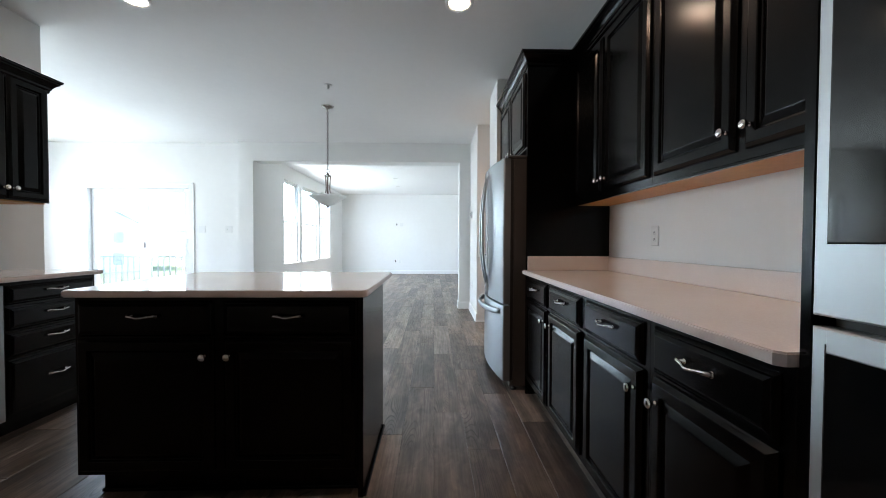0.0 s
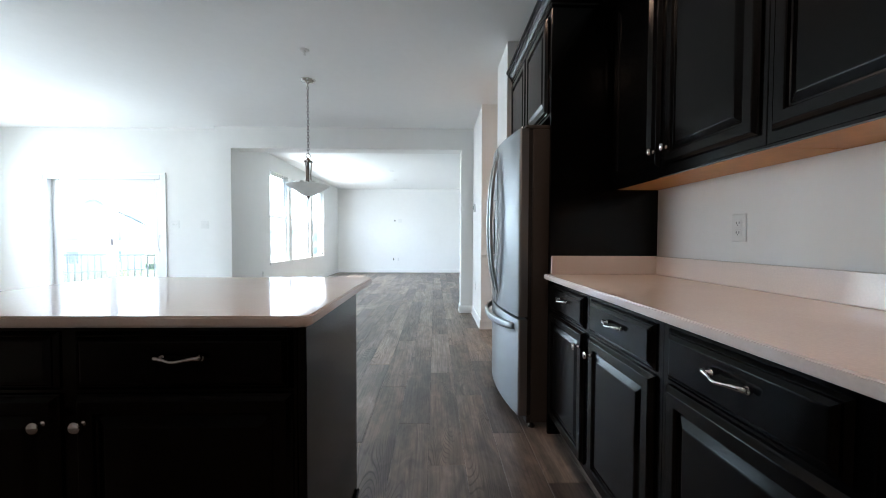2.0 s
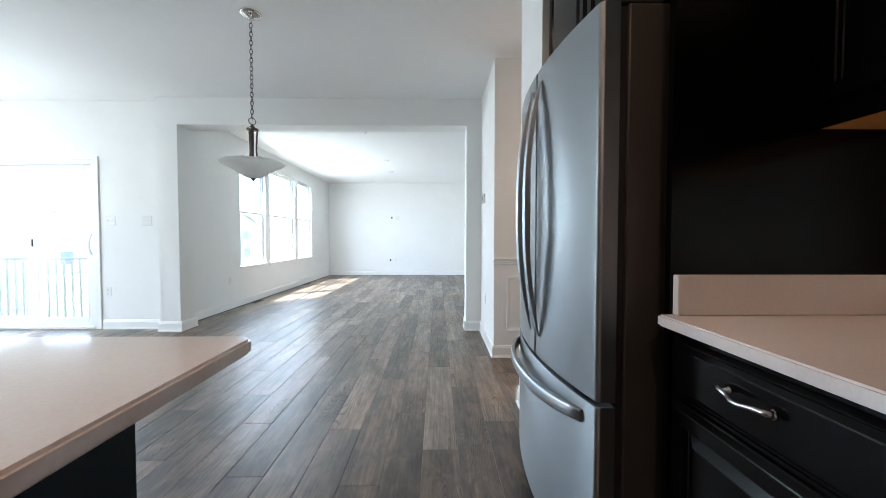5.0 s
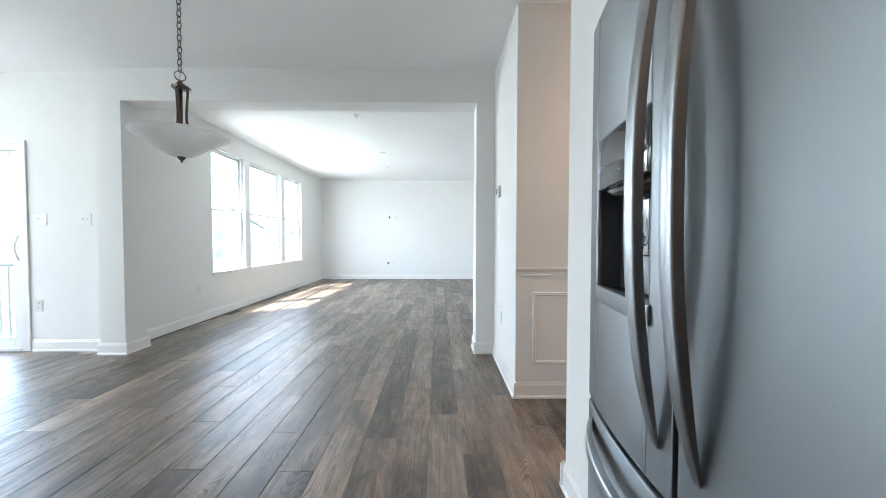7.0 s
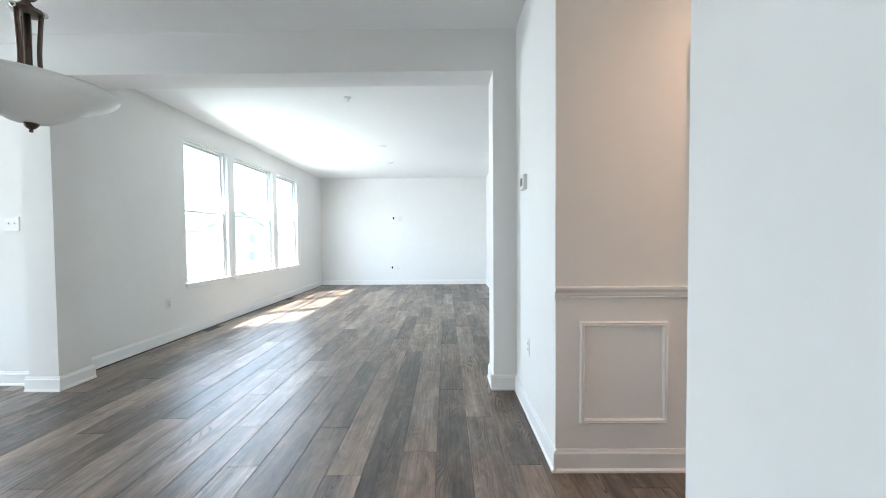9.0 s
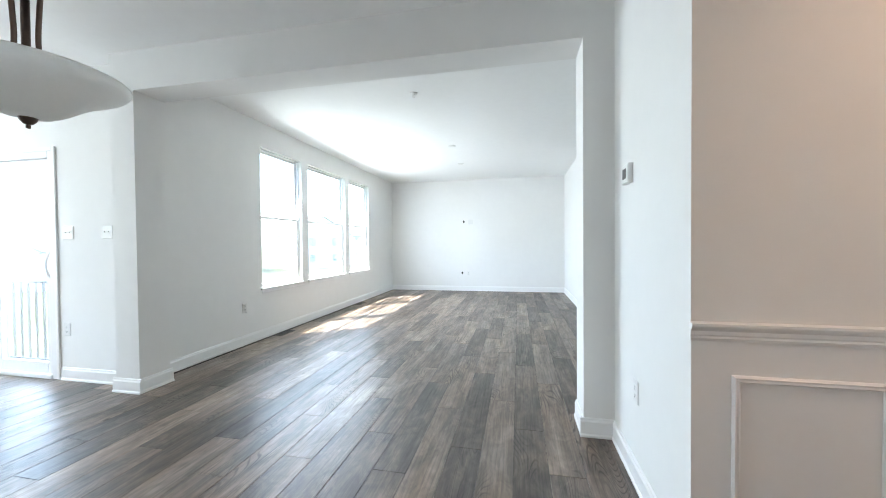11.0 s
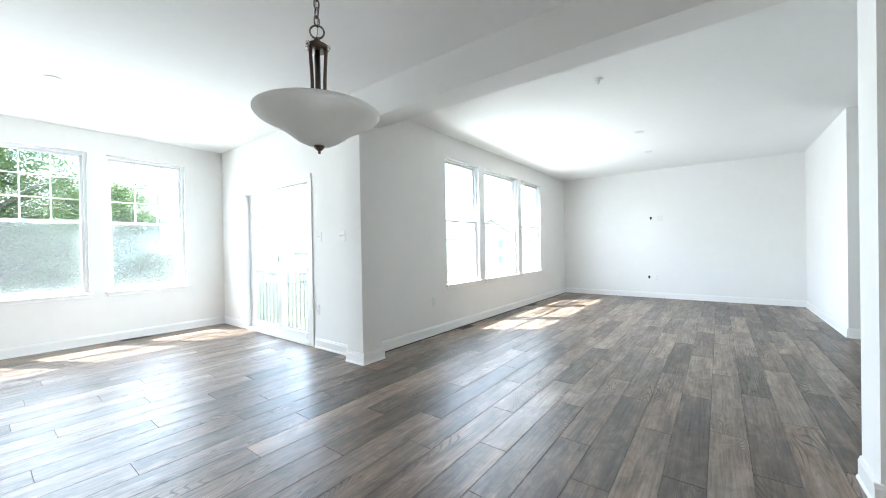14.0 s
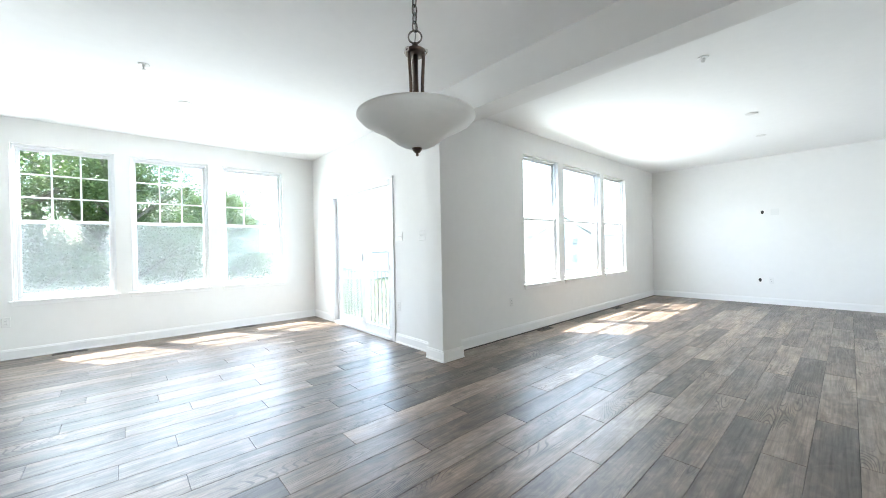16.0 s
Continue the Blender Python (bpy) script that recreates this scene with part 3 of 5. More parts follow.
# ---- kitchen, right-hand run ----
MR = facing("-x", 0.752)
BASES = ((2.210, 2.721, "lo"), (1.714, 2.210, "hi"), (1.217, 1.714, "lo"), (0.757, 1.217, "hi"))
for a, b, side in BASES:
    t = thing("base_cabinet", (1.05, (a + b) / 2, 0), "espresso-stained wooden base cabinet, one drawer over one door", "cabinet", "base cabinets along the wall")
    part("body", box(0.752, KX - 0.003, a + 0.0005, b - 0.0005, 0.105, 0.8845, 0.002), ESPRESSO, t)
    part("toe_kick", box(0.825, 0.84, a, b, 0.0, 0.105), ESPRESSO, t)
    drawer_part(t, MR, max(a + 0.028, 0.771), b - 0.028, 0.722, 0.864)
    u = a + 0.028 + 0.032 if side == "lo" else b - 0.028 - 0.032
    door_part(t, MR, max(a + 0.028, 0.771), b - 0.028, 0.130, 0.709, (u, 0.638))

t = thing("countertop", (1.04, 1.74, 0.875), "cream quartz countertop with a low backsplash on base cabinets", "countertop")
bm = bmesh.new()
add_prism(bm, ((0.716, 2.7225), (KX - 0.003, 2.7225), (KX - 0.003, 0.757), (0.731, 0.757), (0.716, 0.772)), "z", 0.885, 0.914)
bmesh.ops.bevel(bm, geom=[e for e in bm.edges if abs(e.verts[0].co.z - e.verts[1].co.z) < 1e-5], offset=0.004, segments=2, affect="EDGES")
part("slab", bm, QUARTZ, t)
part("backsplash", box(KX - 0.023, KX - 0.003, 0.757, 2.700, 0.9145, 1.016, 0.002), QUARTZ, t)
part("side_splash", box(0.752, KX - 0.003, 2.7005, 2.7215, 0.9145, 1.016, 0.002), QUARTZ, t)
part("side_splash", box(0.79, KX - 0.024, 0.7575, 0.777, 0.9145, 1.016, 0.002), QUARTZ, t)

MU = facing("-x", 1.098)
for a, b, doors in ((1.785, 2.7215, ((2.292, 2.700, "lo"), (1.806, 2.258, "hi"))), (0.757, 1.785, ((1.310, 1.762, "lo"), (0.800, 1.270, "hi")))):
    t = thing("upper_cabinet", (1.23, (a + b) / 2, 1.385), "espresso-stained wooden wall cabinet with two raised-panel doors", "cabinet", "wall cabinets over the counter")
    part("body", box(1.098, KX - 0.003, a + 0.0005, b - 0.0005, 1.3925, 2.400, 0.002), ESPRESSO, t)
    part("face_rail", box(1.098, 1.116, a + 0.0005, b - 0.0005, 1.384, 1.3923), ESPRESSO, t)
    part("underside", box(1.1165, KX - 0.004, a + 0.002, b - 0.002, 1.385, 1.3922), MAPLE, t, "raw maple veneer underside")
    for u0, u1, side in doors:
        door_part(t, MU, u0, u1, 1.428, 2.365, (u0 + 0.028 if side == "lo" else u1 - 0.028, 1.500))
    part("crown", crown_bm(MU, a, b, 2.400, end1=False, depth=0.25), ESPRESSO, t)

# panel, cabinet over the refrigerator
t = thing("end_panel", (1.05, 2.735, 0), "tall espresso-stained wooden panel beside the refrigerator", "panel")
part("board", box(0.745, KX - 0.003, 2.7235, 2.7445, 0.0, 2.400, 0.0015), ESPRESSO, t)
t = thing("refrigerator_cabinet", (1.05, 3.24, 1.80), "espresso-stained wooden cabinet with two doors over the refrigerator", "cabinet")
MF = facing("-x", 0.745)
part("body", box(0.745, KX - 0.003, 2.745, 3.733, 1.80, 2.400, 0.002), ESPRESSO, t)
door_part(t, MF, 2.772, 3.232, 1.82, 2.365, (3.205, 1.87))
door_part(t, MF, 3.246, 3.708, 1.82, 2.365, (3.273, 1.87))
part("crown", crown_bm(MF, 2.7235, 3.733, 2.400, end0=True, end1=False, depth=0.60), ESPRESSO, t)


# ---- refrigerator ----
def frame_lines(x, y0, y1, z0, z1):
    bm = bmesh.new()
    c = [(x, y0, z0), (x, y1, z0), (x, y1, z1), (x, y0, z1)]
    for i in range(4):
        add_tube(bm, [c[i], c[(i + 1) % 4]], 0.0008, 5)
    return bm


def fridge():
    y0, y1, yc, ys = 2.785, 3.700, 3.2425, 3.218
    t = thing("refrigerator", (0.95, yc, 0), "stainless steel french-door refrigerator with bottom freezer and dispenser", "refrigerator")

    def front(y):
        s = (y - yc) / (y1 - yc)
        return 0.587 - 0.054 * (1 - s * s)

    def curved(a, b, z0, z1, back=0.640, r=0.0, push=0.0):
        """A door slab whose front bows outward."""
        out = [(back, b), (back, a)]
        ys_ = sorted({round(a + (b - a) * i / 16, 5) for i in range(17)} | ({round(a + r * k / 5, 5) for k in range(6)} | {round(b - r * k / 5, 5) for k in range(6)} if r else set()))
        for y in ys_:
            x = front(y) + push
            if r and y - a < r:
                x += r - math.sqrt(max(0, r * r - (r - (y - a)) ** 2))
            if r and b - y < r:
                x += r - math.sqrt(max(0, r * r - (r - (b - y)) ** 2))
            out.append((x, y))
        bm = bmesh.new()
        rings = []
        for z, inset in ((z0, 0.004), (z0 + 0.0015, 0.0012), (z0 + 0.004, 0.0), (z1 - 0.004, 0.0), (z1 - 0.0015, 0.0012), (z1, 0.004)):
            rings.append([bm.verts.new((x + (inset if k > 1 else 0), y, z)) for k, (x, y) in enumerate(out)])
        n = len(out)
        for k, (p, q) in enumerate(zip(rings, rings[1:])):
            for i in range(n):
                j = (i + 1) % n
                f = bm.faces.new((p[i], p[j], q[j], q[i]))
                f.smooth = k == 2 and 2 <= i < n - 1
        bm.faces.new(rings[0])
        bm.faces.new(rings[-1])
        return bm
    part("case", box(0.665, 1.33, y0 + 0.006, y1 - 0.006, 0.03, 1.742, 0.006, 2), CASE, t, "dark grey textured case")
    part("gasket", box(0.640, 0.665, y0 + 0.014, y1 - 0.014, 0.075, 1.735), GASKET, t)
    part("grille", box(0.640, 0.668, y0 + 0.012, y1 - 0.012, 0.025, 0.07, 0.003), CASE, t)
    for y in (y0 + 0.03, y1 - 0.03):
        part("foot", add_lathe(bmesh.new(), ((0.022, 0), (0.022, 0.008), (0.012, 0.012), (0.012, 0.03)), Matrix.Translation((0.675, y, 0)), 14), GASKET, t)
        part("hinge_cover", box(0.62, 0.76, y - 0.025, y + 0.025, 1.7425, 1.765, 0.006, 2), CASE, t)
    near = part("door", curved(y0, ys - 0.003, 0.655, 1.742, r=0.012), STEEL, t)
    far = part("door", curved(ys + 0.003, 3.302, 0.655, 1.742), STEEL, t, "stainless door with water and ice dispenser")
    part("door_panel", curved(3.302, 3.610, 0.655, 0.968), STEEL, far)
    part("door_panel", curved(3.302, 3.610, 1.392, 1.742), STEEL, far)
    part("door_panel", curved(3.610, y1, 0.655, 1.742, r=0.012), STEEL, far)
    drawer = part("freezer_drawer", curved(y0, y1, 0.075, 0.640, r=0.012), STEEL, t)
    # dispenser
    part("dispenser_back", box(0.632, 0.6395, 3.302, 3.610, 0.968, 1.392), CAVITY, far, "dark grey brushed recess")
    part("control_panel", curved(3.3025, 3.6095, 1.258, 1.3915, back=0.631, push=0.001), BLACK_GLASS, far, "glossy dark control panel")
    part("drip_tray", curved(3.296, 3.616, 0.957, 0.999, back=0.571, push=-0.005), STEEL, far)
    part("grate", box(0.572, 0.630, 3.3035, 3.6085, 0.980, 0.992), GASKET, far)
    part("nozzle_housing", add_tube(bmesh.new(), [(0.598, 3.315, 1.262), (0.594, 3.36, 1.256), (0.590, 3.456, 1.250), (0.594, 3.55, 1.256), (0.598, 3.598, 1.262)], [0.012, 0.024, 0.028, 0.024, 0.012], 16), BLACK_GLASS, far, "glossy black nozzle housing")
    for y in (3.463, 3.386):
        part("paddle", box(0.614, 0.628, y - 0.027, y + 0.027, 1.085, 1.226, 0.004, 2), BLACK_GLASS, far)
        part("paddle_rim", frame_lines(0.6132, y - 0.021, y + 0.021, 1.091, 1.220), PRINT, far)
    for dy, dz in ((0.006, 0.013), (0.008, -0.013), (-0.008, 0.0)):
        bmk = bmesh.new()
        for i in range(4):
            p = [Vector((0.6132, 3.463 + dy + 0.0095 * math.cos(q), 1.122 + dz + 0.0115 * math.sin(q))) for q in (i * math.pi / 2, (i + 1) * math.pi / 2)]
            add_tube(bmk, p, 0.0009, 5)
        part("paddle_mark", bmk, PRINT, far)
    for dz in (0.0, 0.008, 0.016):
        part("paddle_mark", add_tube(bmesh.new(), [(0.6132, 3.386 - 0.018 + 0.003 * k, 1.125 + dz + 0.002 * math.sin(k * 1.0)) for k in range(13)], 0.0009, 5), PRINT, far)
    for i in range(5):
        z = 1.288
        y = 3.35 + i * 0.048
        part("control_mark", box(front(y + 0.006) + 0.0002, front(y + 0.006) + 0.004, y, y + 0.012, z, z + 0.004), PRINT, far)

    def handle(pts, wide, thick):
        """A bowed bar of flat section."""
        bm = bmesh.new()
        rings = []
        for p, side, k in pts:
            p, side = Vector(p), Vector(side)
            rings.append([bm.verts.new(p + side * (sy * wide / 2 * (0.35 + 0.65 * k)) + Vector((sx * thick / 2 * k, 0, 0))) for sx, sy in ((-0.6, -1), (-1, -0.6), (-1, 0.6), (-0.6, 1), (1, 1), (1, -1))])
        for p, q in zip(rings, rings[1:]):
            for i in range(6):
                j = (i + 1) % 6
                bm.faces.new((p[i], p[j], q[j], q[i])).smooth = i in (0, 1, 2)
        bm.faces.new(rings[0])
        bm.faces.new(rings[-1])
        return bm
    for y, door in ((3.158, near), (3.264, far)):
        n, pts = 22, []
        for i in range(n + 1):
            s = i / n * 2 - 1
            pts.append(((front(y) - 0.004 - 0.052 * (1 - abs(s) ** 2.4), y, 1.213 + s * 0.474), (0, 1, 0), 1 - 0.85 * abs(s) ** 5))
        part("handle", handle(pts, 0.036, 0.020), SATIN, door, "long bowed stainless handle")
    n, pts = 22, []
    for i in range(n + 1):
        s = i / n * 2 - 1
        y = yc + s * 0.40
        pts.append(((front(y) - 0.004 - 0.050 * (1 - abs(s) ** 3), y, 0.590 - 0.006 * (1 - s * s)), (0, 0, 1), 1 - 0.3 * abs(s) ** 9))
    part("handle", handle(pts, 0.044, 0.018), SATIN, drawer, "long bowed stainless handle")
    bm = bmesh.new()
    for i in range(9):
        add_box(bm, 0.5545, 0.5565, 3.07 + i * 0.008, 3.075 + i * 0.008, 1.655, 1.655 + (0.012 if i % 3 else 0.008))
    part("badge", bm, GASKET, near, "small dark badge")


fridge()

# ---- oven tower ----
t = thing("oven_cabinet", (1.05, 0.35, 0), "tall espresso-stained wooden oven cabinet", "cabinet")
part("side_panel", box(0.752, KX - 0.003, 0.735, 0.7565, 0.0, 2.50, 0.0015), ESPRESSO, t)
part("side_panel", box(0.752, KX - 0.003, -0.055, -0.034, 0.0, 2.50, 0.0015), ESPRESSO, t)
part("base", box(0.752, KX - 0.003, -0.0335, 0.7345, 0.0, 0.36, 0.002), ESPRESSO, t)
part("top_box", box(0.752, KX - 0.003, -0.0335, 0.7345, 1.80, 2.50, 0.002), ESPRESSO, t)
t = thing("double_oven", (1.05, 0.35, 0.361), "built-in stainless double wall oven with black glass windows", "oven")
MO = facing("-x", 0.782)
part("case", box(0.783, 1.30, -0.02, 0.722, 0.362, 1.795), CASE, t)
for v0, v1, w0, w1 in ((0.375, 0.972, 0.45, 0.945), (0.992, 1.595, 1.118, 1.540)):
    d = part("oven_door", nested(MO, -0.030, 0.7305, v0, v1, ((0, 0.002), (0, 0.032), (0.004, 0.036), (0.03, 0.036))), OVEN_STEEL, t)
    part("window", nested(MO, -0.004, 0.7055, w0, w1, ((0, 0.0362), (0, 0.038), (0.003, 0.039))), BLACK_GLASS, d, "black glass oven window")
    bm = nested(MO, 0.022, 0.683, v1 - 0.036, v1 + 0.006, ((0, 0.051), (0, 0.060), (0.003, 0.063)))
    for u in (0.06, 0.64):
        add_tube(bm, [MO @ Vector((u, v1 - 0.015, w)) for w in (0.036, 0.052)], 0.009, 10)
    part("handle", bm, OVEN_STEEL, d)
part("control_panel", nested(MO, -0.030, 0.7305, 1.612, 1.79, ((0, 0.002), (0, 0.032), (0.004, 0.036))), BLACK_GLASS, t)

# ---- island ----
MI = facing("-y", 1.668)
t = thing("island_cabinet", (-0.85, 1.96, 0), "espresso-stained wooden kitchen island with two drawers and two doors", "kitchen island")
part("body", box(-1.455, -0.2605, 1.668, 2.255, 0.112, 0.8845, 0.002), ESPRESSO, t)
part("side_panel", box(-0.260, -0.236, 1.664, 2.272, 0.0, 0.8845, 0.002), ESPRESSO, t)
part("back_panel", box(-1.455, -0.2605, 2.2555, 2.272, 0.0, 0.8845, 0.002), ESPRESSO, t)
part("toe_kick", box(-1.40, -0.2605, 1.735, 1.752, 0.0, 0.1115), ESPRESSO, t)
part("shoe_moulding", box(-0.2355, -0.224, 1.668, 2.272, 0.0, 0.018, 0.004), ESPRESSO, t)
part("shoe_moulding", box(-1.405, -0.262, 1.722, 1.7345, 0.0, 0.016, 0.004), ESPRESSO, t)
for u0, u1, k in ((-1.440, -0.872, "hi"), (-0.830, -0.272, "lo")):
    drawer_part(t, MI, u0, u1, 0.712, 0.864)
    door_part(t, MI, u0, u1, 0.132, 0.700, ((u1 if k == "hi" else u0) + (-0.030 if k == "hi" else 0.030), 0.630))
t = thing("island_countertop", (-0.865, 2.07, 0.875), "cream quartz slab on the kitchen island", "countertop")
bm = bmesh.new()
c, outline = 0.030, []
for cx, cy, a0 in ((-0.21 - c, 1.612 + c, -90), (-0.21 - c, 2.53 - c, 0), (-1.472 + c, 2.53 - c, 90), (-1.472 + c, 1.612 + c, 180)):
    outline += [(cx + c * math.cos(radians(a0 + 22.5 * k)), cy + c * math.sin(radians(a0 + 22.5 * k))) for k in range(5)]
add_prism(bm, outline, "z", 0.885, 0.914)
bmesh.ops.bevel(bm, geom=[e for e in bm.edges if abs(e.verts[0].co.z - e.verts[1].co.z) < 1e-5], offset=0.005, segments=2, affect="EDGES")
part("slab", bm, QUARTZ, t)

# ---- kitchen, left-hand run ----
ML = facing("+x", -2.318)
t = thing("drawer_cabinet", (-2.62, 2.42, 0), "espresso-stained wooden base cabinet with four drawers", "cabinet")
part("body", box(-2.927, -2.318, 2.150, 2.700, 0.105, 0.8845, 0.002), ESPRESSO, t)
part("toe_kick", box(-2.41, -2.395, 2.150, 2.700, 0.0, 0.105), ESPRESSO, t)
for v0, v1 in ((0.755, 0.862), (0.610, 0.742), (0.458, 0.597), (0.130, 0.445)):
    drawer_part(t, ML, 2.168, 2.682, v0, v1)
t = thing("dishwasher", (-2.62, 1.845, 0), "grey dishwasher under the counter", "dishwasher")
part("body", box(-2.90, -2.33, 1.548, 2.147, 0.10, 0.870), CASE, t)
part("door", nested(facing("+x", -2.3295), 1.552, 2.143, 0.115, 0.868, ((0, 0.0), (0, 0.030), (0.004, 0.034))), STEEL, t)
part("toe_kick", box(-2.41, -2.395, 1.548, 2.147, 0.0, 0.0995), GASKET, t)
t = thing("side_countertop", (-2.6, 2.1, 0.875), "cream quartz countertop over drawers and dishwasher", "countertop")
part("slab", box(-2.927, -2.275, 1.40, 2.722, 0.885, 0.914, 0.005, 2), QUARTZ, t)
t = thing("support_panel", (-2.6, 1.52, 0), "espresso-stained wooden end panel beside the dishwasher", "panel")
part("board", box(-2.927, -2.318, 1.515, 1.540, 0.0, 0.8845, 0.002), ESPRESSO, t)
MLU = facing("+x", -2.615)
t = thing("upper_cabinet", (-2.77, 2.44, 1.372), "espresso-stained wooden wall cabinet with crown over drawers", "cabinet")
part("body", box(-2.927, -2.615, 2.195, 2.700, 1.376, 2.175, 0.002), ESPRESSO, t)
part("underside", box(-2.925, -2.64, 2.20, 2.690, 1.368, 1.3755), MAPLE, t, "raw maple veneer underside")
door_part(t, MLU, 2.205, 2.441, 1.385, 2.160, (2.418, 1.45))
door_part(t, MLU, 2.447, 2.690, 1.385, 2.160, (2.470, 1.45))
part("crown", crown_bm(MLU, 2.195, 2.700, 2.150, end0=True, end1=True, depth=0.31), ESPRESSO, t)


# ---- lamps ----
LAMP_GLOW = glow("lamp_lens", (1.0, 0.80, 0.60), 2.4)


def recessed_light(x, y, watts):
    t = thing("recessed_light", (x, y, H), "round white recessed ceiling light, switched on", "ceiling light", "recessed ceiling lights")
    part("trim_ring", add_lathe(bmesh.new(), ((0.098, H - 0.0005), (0.097, H - 0.006), (0.088, H - 0.010), (0.074, H - 0.008), (0.070, H - 0.0005)), Matrix.Translation((x, y, 0)), 32), TRIM, t)
    part("lens", add_lathe(bmesh.new(), ((0.0, H - 0.004), (0.069, H - 0.004), (0.069, H - 0.0006), (0.0, H - 0.0006)), Matrix.Translation((x, y, 0)), 32), LAMP_GLOW, t)
    d = bpy.data.lights.new("recessed_lamp", "SPOT")
    d.energy, d.spot_size, d.spot_blend, d.shadow_soft_size, d.color = watts, radians(150), 0.7, 0.06, (1.0, 0.60, 0.40)
    ob = new("recessed_lamp", d)
    ob.location = (x, y, H - 0.02)


for x, y, w in ((0.236, 2.586, 1.1), (-1.947, 2.614, 0.8), (0.30, 1.15, 2.4), (1.95, 4.66, 3.2)):
    recessed_light(x, y, w)


def frosted_material():
    m = bpy.data.materials.new("frosted_alabaster_glass")
    m.use_nodes = True
    nt = m.node_tree
    b = nt.nodes["Principled BSDF"]
    b.inputs["Roughness"].default_value = 0.28
    n = nt.nodes.new("ShaderNodeTexNoise")
    n.inputs["Scale"].default_value, n.inputs["Detail"].default_value, n.inputs["Distortion"].default_value = 7.0, 4.0, 1.2
    tc = nt.nodes.new("ShaderNodeTexCoord")
    nt.links.new(tc.outputs["Object"], n.inputs["Vector"])
    r = nt.nodes.new("ShaderNodeValToRGB")
    r.color_ramp.elements[0].position, r.color_ramp.elements[0].color = 0.3, (0.91, 0.92, 0.91, 1)
    r.color_ramp.elements[1].position, r.color_ramp.elements[1].color = 0.7, (0.98, 0.98, 0.97, 1)
    nt.links.new(n.outputs["Fac"], r.inputs[0])
    nt.links.new(r.outputs[0], b.inputs["Base Color"])
    tr = nt.nodes.new("ShaderNodeBsdfTranslucent")
    nt.links.new(r.outputs[0], tr.inputs[0])
    mix = nt.nodes.new("ShaderNodeMixShader")
    mix.inputs[0].default_value = 0.84
    nt.links.new(b.outputs[0], mix.inputs[1])
    nt.links.new(tr.outputs[0], mix.inputs[2])
    nt.links.new(mix.outputs[0], nt.nodes["Material Output"].inputs[0])
    return m


